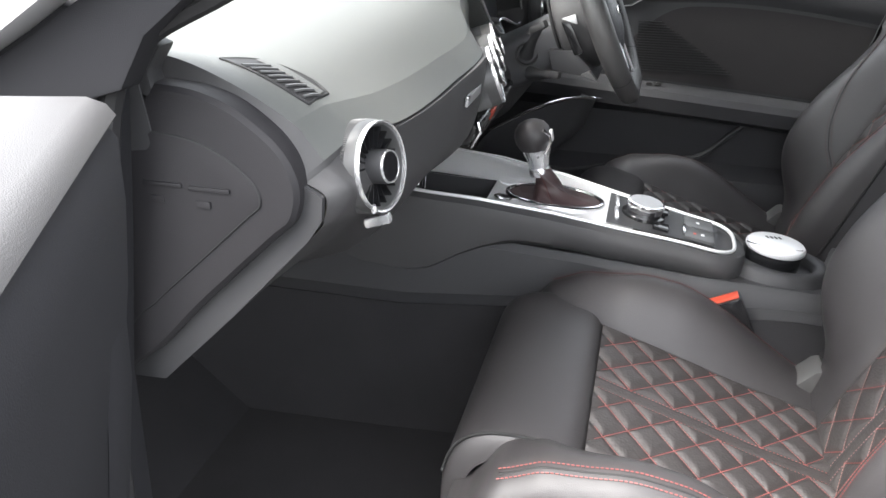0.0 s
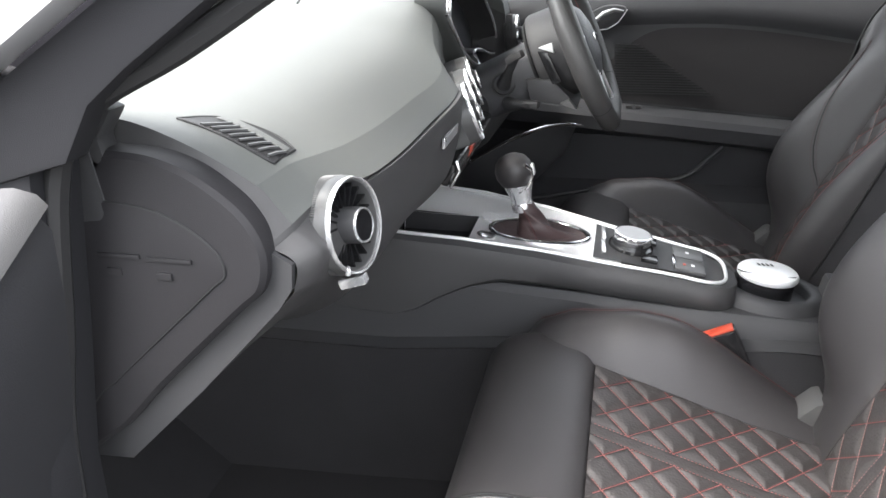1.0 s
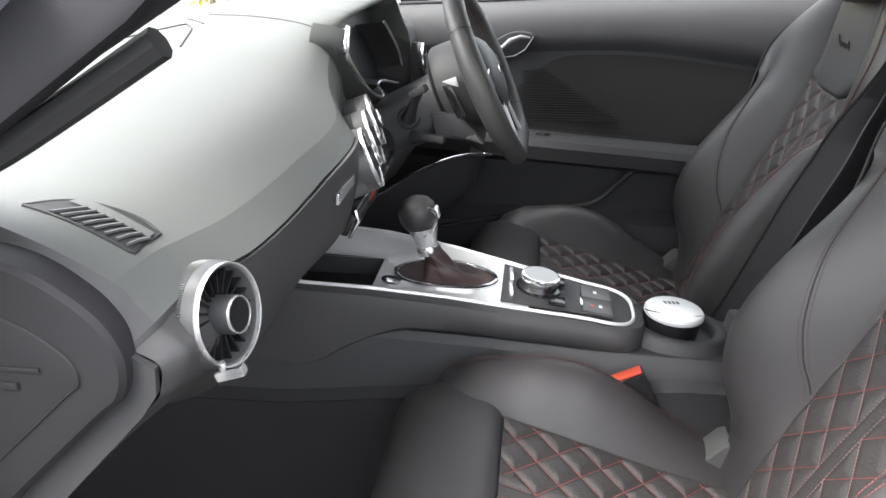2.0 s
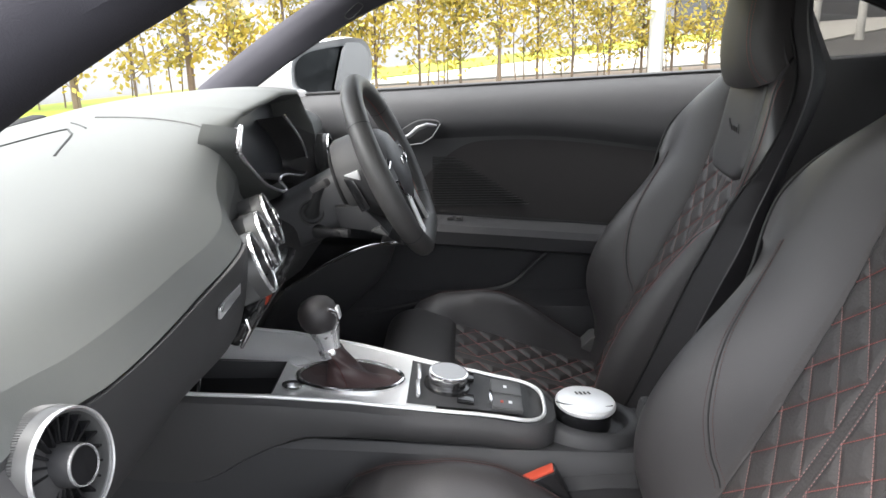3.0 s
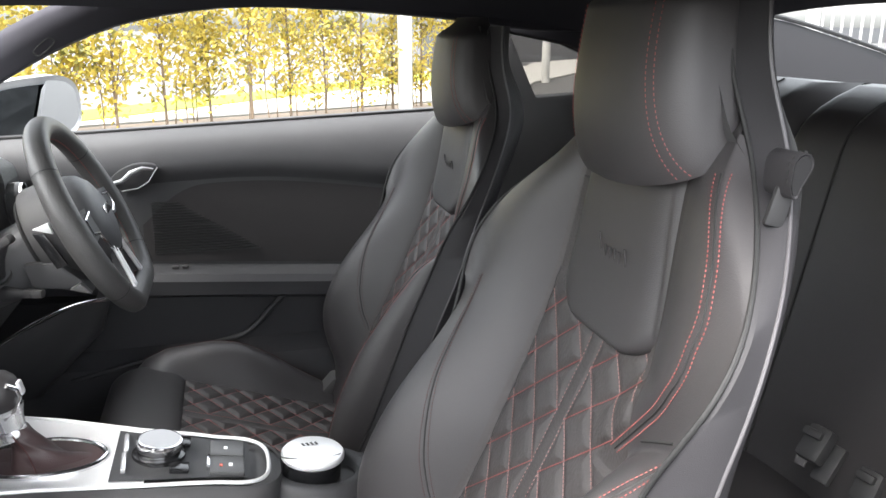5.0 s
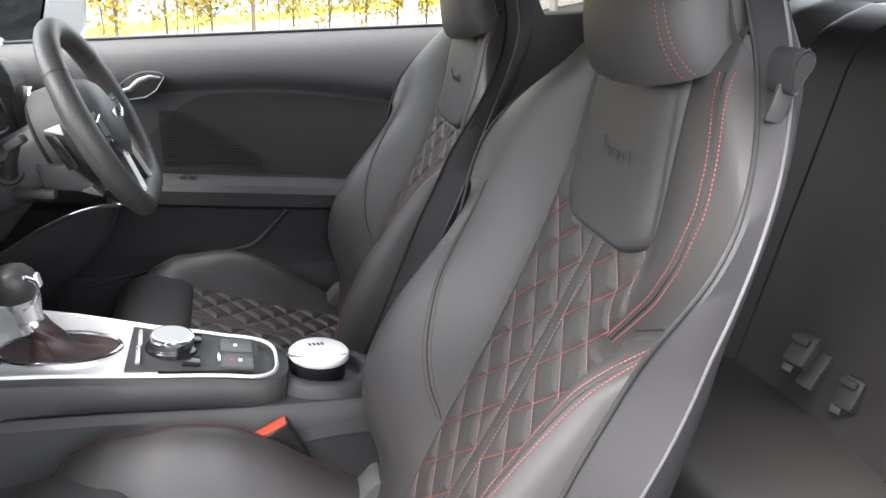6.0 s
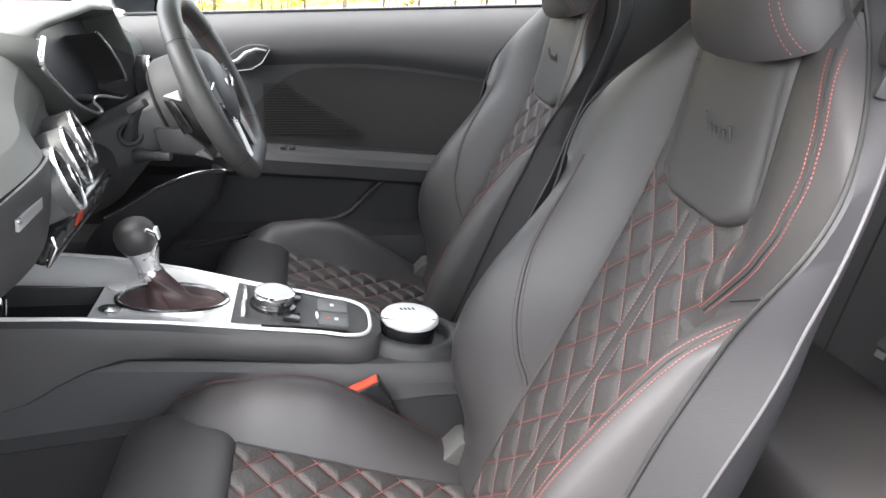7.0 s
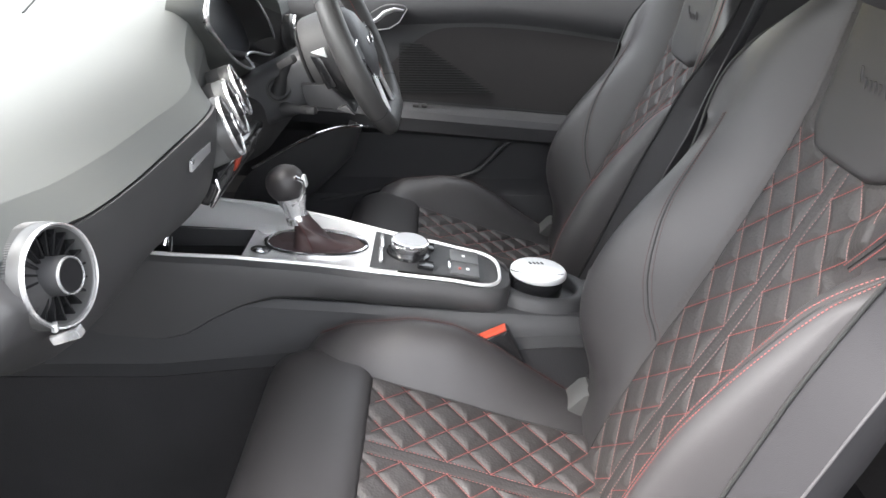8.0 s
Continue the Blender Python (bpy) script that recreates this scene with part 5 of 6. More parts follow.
def front_seat():
    s = thing("front_seat", (0.33, SEAT_Y, FLOOR_Z), "black leather sports seat with red diamond quilting and built-in headrest", "car seat", "front seats")
    y0 = SEAT_Y
    # backrest front: middle quilt and bolsters are one skin each
    zs = np.linspace(0.40, 1.10, 280)

    def back_strip(f0, f1, n, padded=True):
        rows = []
        for z in zs:
            w, q = interp(z, BACK_W), interp(z, BACK_Q)
            a, b = f0(w, q), f1(w, q)
            rows.append([(back_x(u, z, padded), y0 + u, z) for u in np.linspace(a, b, n)])
        return loft(rows)
    back = part("backrest", back_strip(lambda w, q: -q, lambda w, q: q, 180), LEATHER_PERF, s, "diamond-quilted black backrest panel", sharp=70)
    for sg in (-1, 1):
        b = part("side_bolster", back_strip(lambda w, q: sg * q, lambda w, q: sg * w * 0.9999, 30), LEATHER, s, "smooth black leather side bolster", sharp=70)
        # pairs of thread along the crest, and the dark seam between
        far = smooth_table([(0.59, 0.108), (0.608, 0.1135), (0.63, 0.125), (0.669, 0.139), (0.718, 0.154), (0.766, 0.171), (0.809, 0.185), (0.85, 0.199), (0.87, 0.204)])
        upper = [(sg * interp(z, SEAM_UP), z) for z in np.linspace(0.803, 1.042, 96)]
        if sg < 0:
            runs = (upper, [(-interp(z, SEAM_LOW), z) for z in np.linspace(0.44, 0.852, 130)])
        else:
            runs = ([(interp(z, far), z) for z in np.linspace(0.60, 0.868, 110)],)
        for run in runs:
            for o in ((-0.0066, 0.0066) if sg < 0 else (-0.0028, 0.0028)):
                # far side: the same thread in a darker red, its shade in the colour
                thread = THREAD_RED if sg < 0 else THREAD_DARK
                part("bolster_stitching", stitches([on_back(u + o, z) for u, z in run], size=(0.0020, 0.0008, 0.0007), pitch=0.0038), thread, b, "red double stitching" if sg < 0 else "red double stitching, darkened for shade")
            part("bolster_seam", tube([on_back(u, z)[0] for u, z in run], 0.0011, 6), THREAD_BLACK, b)
        if sg > 0:
            part("edge_seam", tube([on_back(interp(z, BACK_Q) - 0.0045, z)[0] for z in np.linspace(0.44, 0.90, 60)], 0.0010, 6), THREAD_BLACK, b)
            continue
        # crease where the lower bolster ends
        part("crease", tube([on_back(sg * u, interp(u, TOP_LOW) - 0.001)[0] for u in np.linspace(0.142, 0.196, 16)], 0.0013, 6), THREAD_BLACK, b)
    for runs, thread, tone in zip(quilt_seams(on_back, 0.42, 0.895, lambda v: interp(v, BACK_Q), lambda u, v: (abs(u - TAG_U) > tag_half(v) + 0.002 or v < 0.864) and (u > 0 or v < 0.79 or -u < interp(v, SEAM_UP) - 0.009), lambda v: interp(v, MID), QUILT_BACK), (THREAD_RED, THREAD_PALE), ("red", "pale red")):
        for bm in runs:
            part("quilt_stitching", bm, thread, back, tone + " diamond stitching")
    # shoulder pad with an embossed mark
    rows = []
    tz = np.linspace(0.8645, 1.045, 60)
    for z in tz:
        h = tag_half(z)
        rows.append([(back_x(TAG_U + u, z, False) - 0.012 * (1 - min(1.0, abs(u) / max(h, 1e-3)) ** 8) * ease((z - 0.8635) / 0.010) - 0.0005, y0 + TAG_U + u, z) for u in h * np.sin(np.linspace(-1.5708, 1.5708, 44))])
    tag = part("shoulder_pad", loft(rows), LEATHER, s, "smooth leather shoulder pad with embossed mark", sharp=70)
    for k, (u, h) in enumerate(((-0.030, 0.030), (-0.018, 0.018), (-0.009, 0.020), (0.0, 0.018), (0.009, 0.020), (0.020, 0.030))):
        z = 0.944 + (0.004 if k == 5 else 0.0)
        part("embossing", block((0.002, 0.0035, h), (back_x(TAG_U + u, z, False) - 0.0122, y0 + TAG_U + u, z), (0, -8, 0), 0.0008), LEATHER, tag)
    # shell: side panels flare out to the piping, then close behind
    rows, pipes = [], ([], [])
    for z in np.linspace(0.33, 1.185, 70):
        w = interp(max(z, 0.40), BACK_W)
        edge = interp(max(z, 0.4), SIDE_X)
        front = edge - 0.012
        edge += 0.020 * ease((1.03 - z) / 0.15)
        out = interp(z, OUT)
        tuck = 0.035 * ease((0.58 - z) / 0.10)  # the inner side tucks behind the bolster at the foot
        back = 0.040 + 0.045 * ease((0.95 - z) / 0.3) - 0.024 * ease((z - 1.02) / 0.12)
        rows.append([(x, y0 + y, z) for x, y in ((front, -w + 0.001), (front + 0.004, -w - 0.004), (edge, -out), (edge + 0.006, -out + 0.001), (edge + back * 0.45, -out * 0.945), (edge + back, -out * 0.80), (edge + back + 0.02, -out * 0.5), (edge + back + 0.025, 0), (edge + back + 0.02, out * 0.5), (edge + back, out * 0.80), (edge + back * 0.45, out * 0.945), (edge + 0.010, out - 0.001), (edge, out), (front + tuck + 0.004, w + 0.004), (front + tuck, w - 0.001))])
        pipes[0].append((edge + 0.002, y0 - out, z))
        pipes[1].append((edge + 0.002, y0 + out, z))
    sh = part("seat_shell", loft(rows), SHELL, s, "dark grey seat back shell and side panels", sharp=50)
    for pts in pipes:
        part("piping", tube(pts[4:], 0.0015, 8), PIPING, sh, "raised grey piping")
    plate = [[(interp(z, SIDE_X) - 0.008 - 0.018 * ease((z - 1.03) / 0.05) - 0.004 * math.cos(u * 1.5), y0 + u * interp(z, BACK_W), z) for u in np.linspace(-1, 1, 16)] for z in np.linspace(1.0, 1.185, 24)]
    part("head_panel", loft(plate), PLASTIC_GREY, sh)
    # black bead for the shadow line between the upholstery and the side panel
    for sg in (-1, 1):
        part("shadow_lip", tube([(interp(z, SIDE_X) - 0.013, y0 + sg * (interp(z, BACK_W) + 0.001), z) for z in np.linspace(0.42 if sg < 0 else 0.58, 1.18, 90)], 0.0020, 8), THREAD_BLACK, sh)

    # headrest grown out of the back
    def head(f):
        top = ease((f - 0.80) / 0.20)
        w = 0.103 - 0.017 * f - 0.026 * top
        xf = 0.616 - 0.012 * math.sin(math.pi * min(1.0, f * 1.1) ** 0.7) + 0.034 * top
        xb = 0.690 - 0.012 * min(1.0, f * 1.8)
        return w, xf, xb, 1.030 + 0.170 * f

    yh = y0 - 0.013
    rows = []
    w, xf, xb, z = head(0.0)
    rows.append([((xf + xb) / 2 + (xb - xf) * 0.5 * (0.95 if math.cos(a) > 0 else 0.55) * math.cos(a), yh + w * 0.9 * math.sin(a), z + 0.012) for a in np.linspace(0, 2 * math.pi, 64, endpoint=False)])
    for f in np.linspace(0, 1, 34):
        w, xf, xb, z = head(f)
        ring = []
        for a in np.linspace(0, 2 * math.pi, 64, endpoint=False):
            ca, sa = math.cos(a), math.sin(a)
            e = 0.46
            y = w * math.copysign(abs(sa) ** e, sa)
            x = (xf + xb) / 2 + (xb - xf) / 2 * math.copysign(abs(ca) ** e, ca)
            ring.append((x + 0.016 * (abs(y) / 0.1) ** 2.5, yh + y, z + (1 - f) ** 2 * (0.5 * (x - xf) - 0.012 * (1 - (y / 0.1) ** 2))))
        rows.append(ring)
    hr = part("headrest", loft(rows, ring=True), LEATHER, s, "smooth black leather integrated headrest", sharp=60)

    def on_head(u, f):
        w, xf, xb, z = head(f)
        x = (xf + xb) / 2 - (xb - xf) / 2 * max(0.0, 1 - (abs(u) / w) ** (2 / 0.46)) ** 0.23
        return Vector((x + 0.016 * (abs(u) / 0.1) ** 2.5, yh + u, z + (1 - f) ** 2 * (0.5 * (x - xf) - 0.012 * (1 - (u / 0.1) ** 2))))
    for sg in (-1, 1):
        for o in (-0.0037, 0.0037):
            line = []
            for f in np.linspace(0.02, 0.82, 60):
                u = sg * (0.064 + o + 0.030 * (1 - f) ** 3)
                n = (on_head(u, f + 0.02) - on_head(u, f - 0.02)).cross(on_head(u + 0.002, f) - on_head(u - 0.002, f)).normalized()
                line.append((on_head(u, f), n if n.x < 0 else -n))
            part("headrest_stitching", stitches(line, size=(0.0024, 0.0006, 0.0006), pitch=0.0044), THREAD_RED, hr, "red double stitching")
    # cushion
    def cush_strip(a, b, n, x0):
        return loft([[(x, y0 + u, cush_z(u, x)) for u in np.linspace(a, b, n)] for x in np.linspace(x0, 0.50, 190)])
    cu = part("seat_cushion", cush_strip(-0.142, 0.142, 160, 0.140), LEATHER_PERF, s, "diamond-quilted black seat cushion", sharp=70)
    for runs, tone in zip(quilt_seams(on_cush, 0.145, 0.452, lambda v: 0.142, lambda u, v: True, lambda v: 0.0, QUILT_CUSH), ("red", "fine red")):
        for bm in runs:
            part("quilt_stitching", bm, THREAD_RED, cu, tone + " diamond stitching")
    for sg in (-1, 1):
        rows = []
        for x in np.linspace(0.018, 0.50, 80):
            e = ease((x - 0.018) / 0.06)
            us = list(np.linspace(0.142, 0.2549, 22))
            r = [(x, y0 + sg * u, cush_z(u, x, False) - 0.05 * (1 - e) ** 2) for u in us]
            r += [(x + 0.0, y0 + sg * (0.256 + 0.002), interp(x, CUSH_Z) - 0.06), (x, y0 + sg * 0.254, 0.40), (x, y0 + sg * 0.245, 0.33)]
            if not rows:
                for k, dx in ((0.15, 0.018), (0.55, 0.012), (0.85, 0.004)):
                    rows.append([(x - 0.018 + dx, y0 + sg * 0.212 + (y - y0 - sg * 0.212) * k, 0.43 + (z - 0.43) * k) for _, y, z in r])
            rows.append(r)
        cb = part("cushion_bolster", loft(rows), LEATHER, s, "smooth black leather cushion bolster", sharp=70)
        for o in (-0.0055, 0.0055):
            # far-side thread again darkened in its colour for shade
            part("bolster_stitching", stitches([on_cush(sg * (0.222 + o), x) for x in np.linspace(0.062, 0.46, 104)], size=(0.0030, 0.0010, 0.0009), pitch=0.0046), THREAD_RED if sg < 0 else THREAD_DARK, cb, "red double stitching" if sg < 0 else "red double stitching with shade in its colour")
        part("bolster_seam", tube([on_cush(sg * 0.222, x)[0] for x in np.linspace(0.062, 0.46, 60)], 0.0011, 6), THREAD_BLACK, cb)
        part("cushion_edge_seam", tube([on_cush(sg * 0.142, x)[0] for x in np.linspace(0.14, 0.47, 40)], 0.0012, 6), THREAD_BLACK, cb)
        part("side_cover", block((0.44, 0.03, 0.09), (0.30, y0 + sg * 0.238, 0.335), (0, 3, 0), 0.012), PLASTIC, s)
    part("rear_strip", loft([[(x, y0 + u, cush_z(u, x, False) + 0.005) for x in np.linspace(0.452, 0.492, 8)] for u in np.linspace(-0.17, 0.17, 30)]), LEATHER, s, "plain leather strip behind the quilting")
    for sg in (-1, 1):
        hy = y0 + sg * 0.197
        part("hinge_cover", prism([(0.372, 0.434), (0.408, 0.450), (0.428, 0.472), (0.438, 0.476), (0.460, 0.455), (0.486, 0.432), (0.49, 0.39), (0.372, 0.39)], "y", hy - 0.024, hy + 0.024, 0.005), HINGE, s, "pale grey plastic hinge cover")
    # thigh roll ahead of the cushion
    prof = curve([(0.142, 0.44), (0.143, 0.50), (0.138, 0.520), (0.118, 0.534), (0.080, 0.541), (0.042, 0.540), (0.012, 0.527), (-0.006, 0.500), (-0.014, 0.455), (-0.012, 0.400), (0.005, 0.365), (0.06, 0.355)], 44)
    rows = []
    for u in np.concatenate([np.linspace(-0.172, -0.150, 9), np.linspace(-0.14, 0.172, 25), np.linspace(0.178, 0.196, 6)]):
        k = 1 - (0.16 * (max(0, -u - 0.150) / 0.022) ** 2.5 if u < 0 else 0.10 * (max(0, u - 0.170) / 0.026) ** 2)
        rows.append([(0.142 - (0.142 - x) * k, y0 + u, 0.40 + (z - 0.40) * k) for x, z in prof])
    end = [(x, y0 - 0.159, z) for x, z in prof[4:30]]
    part("roll_end_seam", tube(curve([(end[-1][0], y0 - 0.163, end[-1][2]), *end[::-3], (0.112, y0 - 0.152, 0.5345)], 40), 0.0019, 6), THREAD_BLACK, s, "dark rolled seam round the end of the thigh support")
    part("roll_end_cover", block((0.085, 0.022, 0.10), (0.045, y0 - 0.176, 0.425), (0, 12, 0), 0.012), PLASTIC, s, "dark plastic end cover under the thigh support")
    part("thigh_roll", loft(rows), LEATHER, s, "smooth black leather thigh support", sharp=70)
    part("seat_base", block((0.44, 0.40, 0.11), (0.28, y0, 0.33), (0, 3, 0), 0.02), PLASTIC, s)
    for sg in (-1, 1):
        part("seat_rail", block((0.56, 0.04, 0.03), (0.27, y0 + sg * 0.19, FLOOR_Z + 0.015), bevel=0.004), PLASTIC_GREY, s, "metal seat rail")
    return s


seat = front_seat()
driver_seat = copy_thing(seat, pose(0.33 + 0.042, SEAT_Y + 0.715, FLOOR_Z - 0.035))
tagged(driver_seat, "black leather driver's sports seat with quilted middle, beside the far door")


def belt_guide():
    g = thing("belt_guide", (0.665, -0.53, 1.03), "black leather belt guide loop on the seat shoulder with seat belt", "belt guide")
    ring = curve([(0.655, 1.050), (0.6575, 1.068), (0.671, 1.077), (0.685, 1.073), (0.688, 1.063), (0.682, 1.053), (0.672, 1.040), (0.667, 1.030), (0.660, 1.030), (0.656, 1.038)], 48, True)

    def band(y, k):
        return [(0.668 + (x - 0.670) * k * 0.50, y, 1.052 + (z - 1.056) * k * 0.66) for x, z in ring]
    bm = loft([band(-0.541, 1.0), band(-0.542, 0.97), band(-0.541, 0.88), band(-0.513, 0.88), band(-0.512, 0.97), band(-0.513, 1.0), band(-0.541, 1.0)], ring=True, caps=False)
    part("loop", bm, SHELL, g, "stitched leather loop")
    part("stitching", stitches([(Vector((x, -0.538, z)), Vector((x - 0.670, 0, z - 1.056)).normalized()) for x, _, z in band(0, 1.0)[:30]], size=(0.003, 0.0009, 0.0009), pitch=0.005), THREAD_BLACK, g)
    part("webbing", loft([band(-0.5415, 0.86), band(-0.5145, 0.86)], ring=True), GLOSS_BLACK, g, "black belt webbing through the loop")
    part("base_plate", block((0.014, 0.006, 0.030), (0.664, -0.528, 1.027), (0, 14, -14), 0.0028), RUBBER, g, "dark guide plate")
    return g


belt_guide()


def belt_buckle(at, lean, label):
    b = thing("belt_buckle", at, label, "seat belt buckle")
    a = Vector(at)
    d = Vector((lean[0], lean[1], 1)).normalized()
    turn = math.degrees(math.atan2(lean[0], 1))
    part("buckle_body", block((0.052, 0.026, 0.082), tuple(a + d * 0.008), (0, turn, 0), 0.005), GLOSS_BLACK, b)
    part("release_recess", block((0.014, 0.002, 0.012), tuple(a + d * 0.004 + Vector((0.008, -0.013, 0))), (0, turn, 0), 0.0008), GLOSS_BLACK, b)
    part("stem", block((0.030, 0.016, 0.12), tuple(a - d * 0.085), (0, turn, 0), 0.004), RUBBER, b)
    part("press_button", block((0.047, 0.018, 0.005), tuple(a + d * 0.0495), (0, turn, 0), 0.002), RED_BUTTON, b, "orange-red press button")
    return b


belt_buckle((0.322, -0.108, 0.490), (-0.50, 0.0), "black seat belt buckle with orange-red button beside the tunnel")
belt_buckle((0.345, 0.105, 0.47), (-0.05, -0.05), "black seat belt buckle with orange-red button behind the console")


# ---- rear seats ----
def rear_seat(yc, label):
    r = thing("rear_seat", (1.05, yc, 0.40), label, "car seat", "rear seats")
    rows = []
    for z in np.linspace(0.50, 1.070, 40):
        f = (z - 0.50) / 0.570
        x = 0.98 + 0.12 * f
        w = 0.269 - 0.006 * ease((f - 0.85) / 0.15)
        cap = 0.075 * max(0.0, (f - 0.86) / 0.14) ** 2.6
        rows.append([(x + cap - 0.035 * math.sin(abs(u) * math.pi / 2) ** 3 * (1 - f * 0.4) + 0.06 * ease((abs(u) - 0.86) / 0.14), yc + w * u, z) for u in np.linspace(-1, 1, 40)])
    rows.append([(x + 0.14, y, z - 0.01) for x, y, z in rows[-1]])
    part("backrest", loft(rows), LEATHER, r, "black leather rear backrest", sharp=60)
    for u in (-0.55, 0.55):
        part("backrest_seam", tube([(0.98 + 0.12 * f - 0.035 * math.sin(0.55 * math.pi / 2) ** 3 * (1 - f * 0.4) - 0.001 + 0.075 * max(0.0, (f - 0.86) / 0.14) ** 2.6, yc + u * (0.269 - 0.006 * ease((f - 0.85) / 0.15)), 0.50 + 0.570 * f) for f in np.linspace(0, 1, 30)], 0.0018, 6), THREAD_BLACK, r)
    prof = curve([(0.78, 0.40), (0.77, 0.53), (0.80, 0.570), (0.88, 0.575), (0.98, 0.565), (1.05, 0.54)], 24)
    part("cushion", loft([[(x, yc + u, z - 0.008 * (abs(u) / 0.3) ** 6) for x, z in prof] for u in np.linspace(-0.30, 0.30, 20)]), LEATHER, r, "black leather rear cushion", sharp=60)
    return r


rear_seat(-0.27, "black leather rear seat behind the passenger seat")
rear_seat(0.27, "black leather rear seat behind the driver's seat")


def rear_buckle(at, turn, label):
    b = thing("belt_buckle", at, label, "seat belt buckle")
    x, y, z = at
    part("buckle_body", block((0.020, 0.032, 0.044), (x, y, z), (0, turn, 12), 0.007), RUBBER, b)
    part("press_button", block((0.007, 0.024, 0.010), (x - 0.007, y, z + 0.016), (0, turn, 12), 0.0025), RUBBER, b)
    part("tongue", block((0.003, 0.014, 0.030), (x - 0.012, y + 0.004, z - 0.012), (0, turn - 6, 16), 0.002), PLASTIC_GREY, b, "worn grey latch plate")
    part("stalk", block((0.010, 0.024, 0.05), (x + 0.022, y, z - 0.030), (0, turn, 12), 0.004), RUBBER, b)
    return b


rear_buckle((0.935, -0.30, 0.678), 38, "grey seat belt buckle lying on the rear seat")
rear_buckle((1.000, -0.32, 0.622), 28, "grey seat belt buckle beside the rear cushion")


# ---- door mirror ----
def door_mirror():
    m = thing("door_mirror", (-0.17, 0.84, 0.95), "silver door mirror with dark glass outside the far window", "wing mirror")
    a, b = Vector((-0.180, 0.80, 0.974)), Vector((-0.050, 1.030, 0.974))
    along = (b - a).normalized()
    face = Vector((along.y, -along.x, 0))

    def ring(grow, back, zs=1.0):
        pts = []
        for k in np.linspace(0, 2 * math.pi, 44, endpoint=False):
            ca, sa = math.cos(k), math.sin(k)
            u = 0.5 + (0.5 + grow) * math.copysign(abs(ca) ** 0.55, ca)
            z = (0.056 + grow * 0.22) * zs * math.copysign(abs(sa) ** 0.7, sa) * (0.86 + 0.16 * u)
            pts.append(a + (b - a) * u - face * back + Vector((0, 0, z)))
        return pts
    part("housing", loft([ring(0.02, 0.004), ring(0.08, -0.006), ring(0.09, 0.02), ring(0.06, 0.06), ring(-0.05, 0.10, 0.85), ring(-0.25, 0.125, 0.6)], ring=True), PAINT, m, "silver painted housing", sharp=60)
    g = ring(-0.005, 0.001)
    c = sum(g, Vector()) / len(g)
    n = len(g)
    part("glass", loft([g, [c + (p - c) * 0.5 for p in g]], ring=True), MIRROR, m, "dark mirror glass")
    # grey panel added over the glass for the reflection of the car's side
    part("reflection_panel", loft([ring(0.03, -0.008)[:n // 4] + ring(0.03, -0.008)[-n // 4:], [c + (p - c) * 0.80 - face * -0.004 for p in g[:n // 4] + g[-n // 4:]]], ring=True), KNOB_GREY, m, "pale panel for the car side reflected in the mirror")
    part("foot", block((0.09, 0.10, 0.035), (-0.21, 0.80, 0.925), (0, 0, 25), 0.012), PAINT, m)
    part("sail", prism([(-0.30, 0.925), (-0.17, 0.932), (-0.20, 0.985), (-0.24, 0.985)], "y", 0.755, 0.775, 0.004), PAINT, m, "pale triangular mirror sail")
    return m


door_mirror()


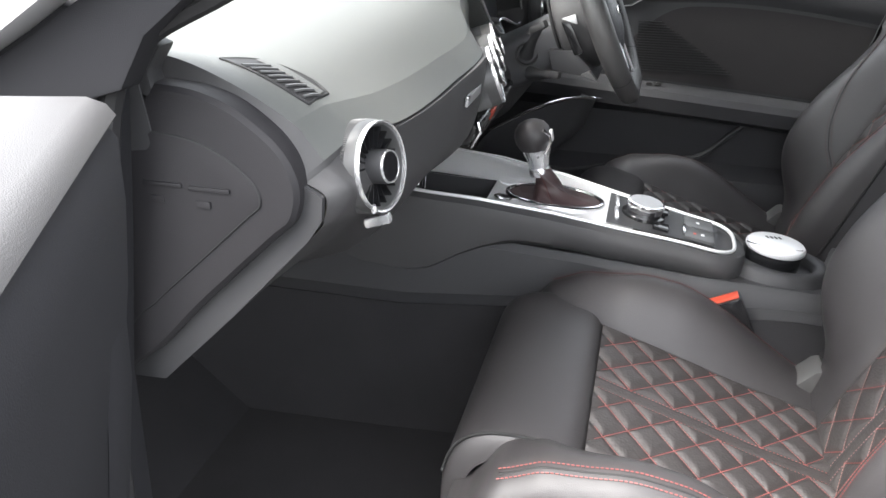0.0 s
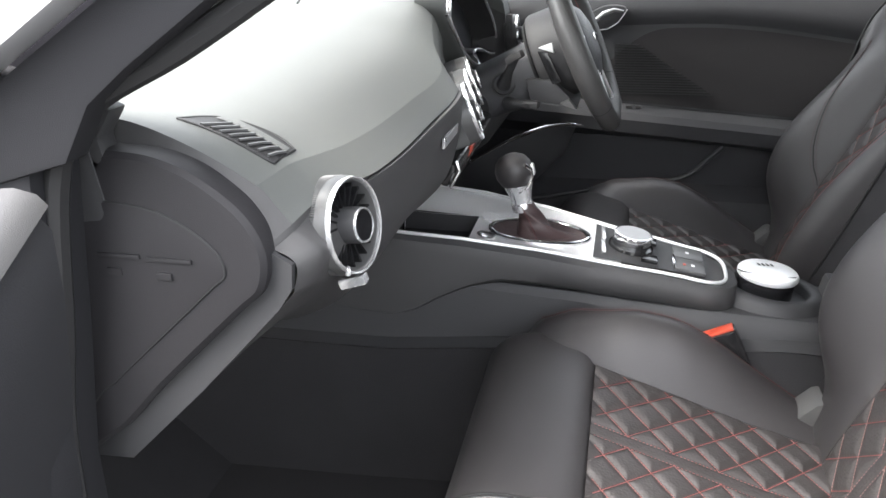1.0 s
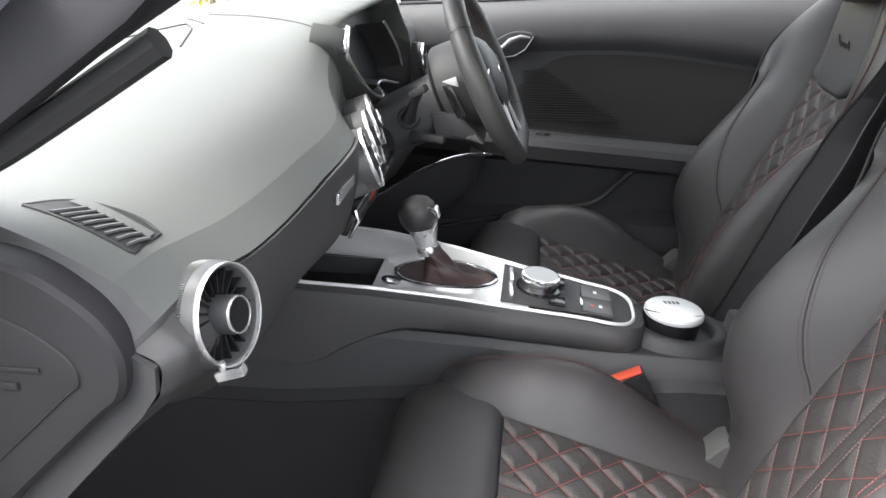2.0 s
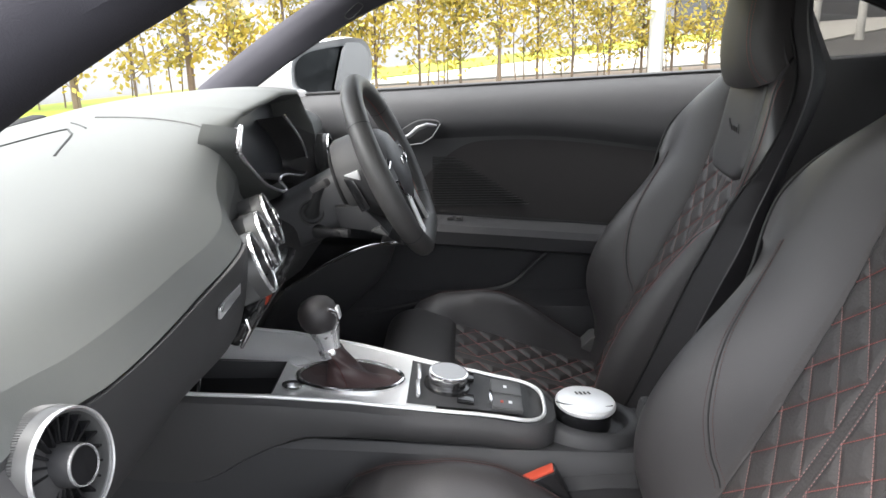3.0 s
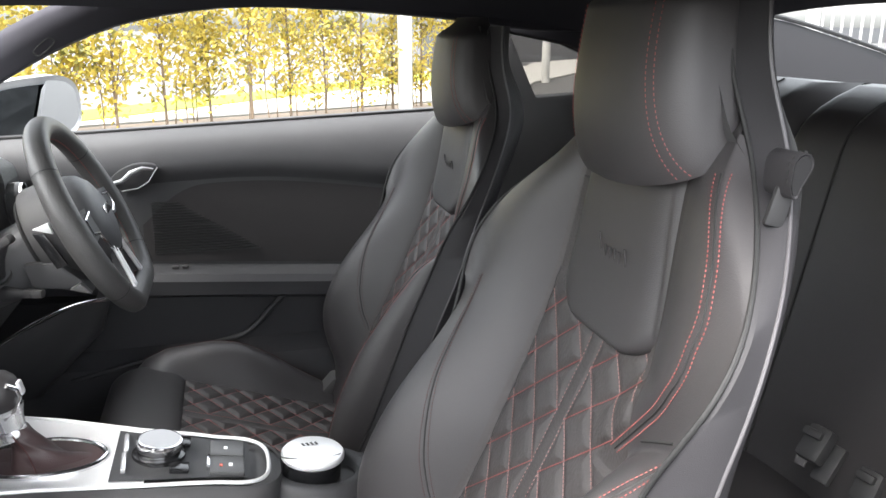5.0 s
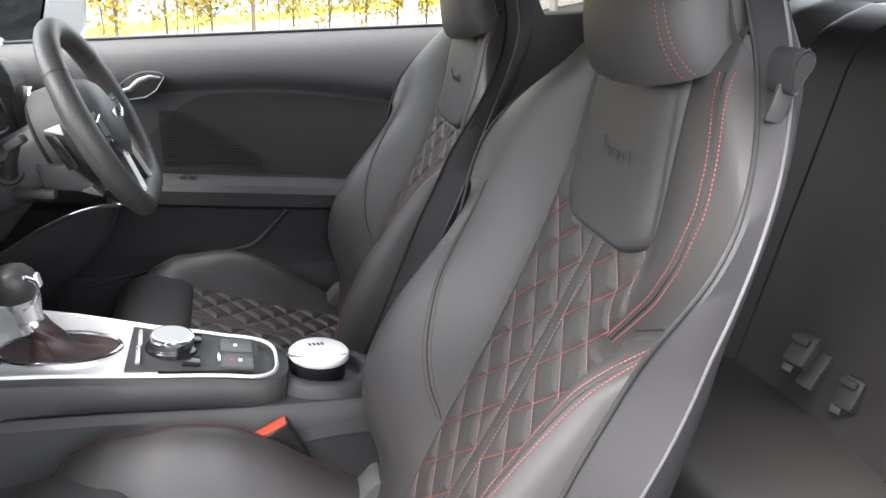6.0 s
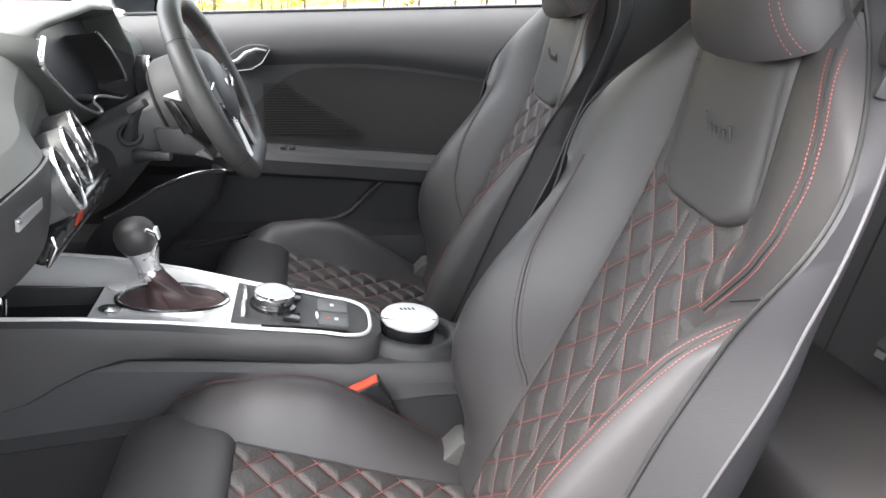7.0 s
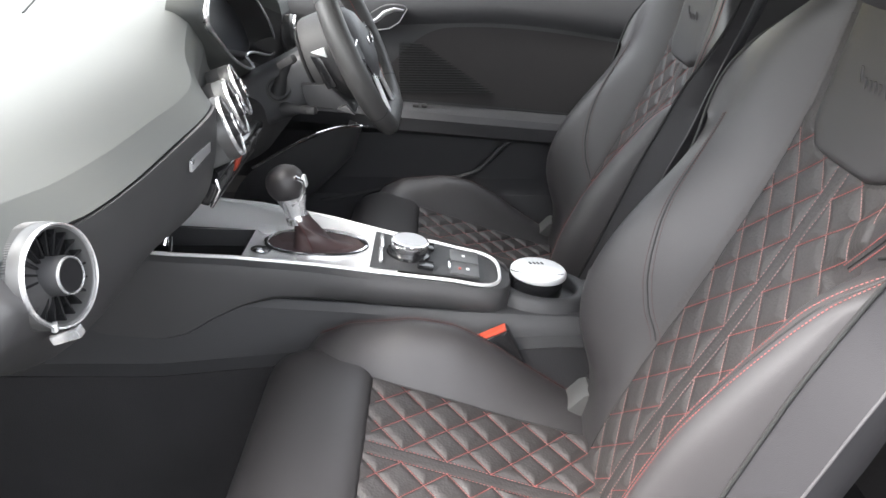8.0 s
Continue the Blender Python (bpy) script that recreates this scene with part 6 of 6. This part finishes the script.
# ---- hedge of young trees ----
def young_tree(x, off, height, seed):
    rnd = random.Random(seed)
    bx, by = ROW_AT(x, off)
    t = thing("young_tree", (bx, by, 0.0), "slender young tree with sparse yellow-green autumn leaves", "tree", "row of young trees")
    trunk = []
    for i in range(9):
        f = i / 8
        trunk.append((bx + rnd.uniform(-0.03, 0.03) * f, by + rnd.uniform(-0.03, 0.03) * f, height * f))
    r0 = rnd.choice((0.045, 0.022, 0.018))
    w = tube(trunk, [r0 * (1 - 0.75 * i / 8) for i in range(9)], 7)
    tips = []
    for k in range(30):
        z = rnd.uniform(0.22, height * 0.97)
        a = rnd.uniform(0, 6.283)
        ln = rnd.uniform(0.25, 0.55)
        i = z / height * 8
        p = Vector(trunk[int(i)]).lerp(Vector(trunk[min(int(i) + 1, 8)]), i - int(i))
        d = Vector((math.cos(a), 0.6 * math.sin(a), rnd.uniform(0.3, 1.0)))
        q = p + d * ln * 0.5 + Vector((0, 0, 0.03))
        e = p + d * ln
        tube([p, q, e], [0.008, 0.005, 0.002], 4, bm=w)
        tips += [(q, 0.5), (e, 1.0), (p.lerp(q, 0.6), 0.4)]
    for k in range(2):
        o = Vector((rnd.uniform(-0.22, 0.22), rnd.uniform(-0.1, 0.1), 0))
        lean = Vector((rnd.uniform(-0.25, 0.25), rnd.uniform(-0.1, 0.1), 0))
        h2 = rnd.uniform(0.9, 1.7)
        tube([Vector((bx, by, 0)) + o + lean * f * f + Vector((rnd.uniform(-0.02, 0.02), 0, h2 * f)) for f in (0, 0.25, 0.5, 0.75, 1.0)], [0.010, 0.008, 0.007, 0.005, 0.002], 5, bm=w)
        tips += [(Vector((bx, by, 0)) + o + lean * f * f + Vector((0, 0, h2 * f)), 0.4) for f in (0.3, 0.5, 0.7, 0.9)]
    part("trunk", w, BARK, t)
    verts, faces, tone = [], [], []
    for c, dens in tips:
        hf = c.z / height
        olive = rnd.random() < 0.15 + 0.55 * max(0.0, min(1.0, (hf - 0.35) * 2.0)) * (0.5 + 0.5 * math.sin(bx * 1.7))
        n = int(rnd.uniform(11, 26) * (0.35 + 0.9 * min(1.0, hf * 2.0)))
        for _ in range(n):
            o = c + Vector((rnd.gauss(0, 0.10), rnd.gauss(0, 0.08), rnd.gauss(0, 0.10)))
            s = rnd.uniform(0.024, 0.052)
            ax = Vector((rnd.uniform(-1, 1), rnd.uniform(-1, 1), rnd.uniform(-1, 1))).normalized()
            b = ax.orthogonal().normalized()
            k = len(verts)
            verts += [o - ax * s, o + b * s * 0.55, o + ax * s, o - b * s * 0.55]
            faces.append((k, k + 1, k + 2, k + 3))
            tone.append(1 if olive else 0)
    me = bpy.data.meshes.new("leaves")
    o = Vector(t.location)
    me.from_pydata([tuple(v - o) for v in verts], [], faces)
    me.materials.append(LEAVES)
    me.materials.append(LEAVES_OLIVE)
    me.polygons.foreach_set("material_index", tone)
    cr = new("leaves", me)
    cr.parent = t
    return t


for i in range(26):
    young_tree(-8.4 + 0.50 * i, 0.10 * ((i * 7) % 3 - 1), 2.5 + 0.25 * ((i * 5) % 4) / 3, 100 + i)


def steel_post(at, r, h, label):
    p = thing("steel_post", (*at, 0.0), label, "post", "posts")
    part("shaft", turned([(r, 0.0), (r, h - r * 0.3), (r * 0.85, h)], (*at, 0.0), (0, 0, 1), 20), POST, p)
    part("collar", turned([(r * 1.15, 0.0), (r * 1.15, 0.05), (r, 0.055)], (*at, 0.0), (0, 0, 1), 20), POST, p)
    return p


steel_post((2.70, 9.95), 0.10, 3.2, "tall pale painted steel post by the planting bed")
for at in ((7.135, 15.73), (8.78, 17.29), (10.6, 19.0)):
    steel_post(at, 0.09, 1.25, "short pale bollard on the pavement")
single("low_wall", prism([(6.0, 22.5), (60, 62.0), (60, 62.5), (5.8, 23.0)], "z", 0, 1.3), WALL_PALE, "long pale rendered boundary wall", "wall", "structure")


# ---- fence behind the car ----
def metal_fence(a, b, count):
    """Upright palings between two rails."""
    a, b = Vector(a), Vector(b)
    f = thing("metal_fence", (*a, 0.0), "pale painted metal paling fence behind the car", "fence")
    mid = (a + b) / 2
    turn = math.degrees(math.atan2(b.y - a.y, b.x - a.x))
    for z in (0.25, 1.42):
        part("rail", block(((b - a).length, 0.03, 0.05), (mid.x, mid.y, z), (0, 0, turn), 0.005), FENCE, f)
    for i in range(count):
        p = a.lerp(b, i / (count - 1))
        wide = i % 12 == 0
        w = 0.16 if wide else 0.032
        part("post" if wide else "paling", block((w, w, 1.75 if wide else 1.55), (p.x, p.y, 0.875 if wide else 0.775), (0, 0, turn), 0.006), FENCE, f)
    return f


metal_fence((7.25, 7.55), (10.2, 5.0), 37)
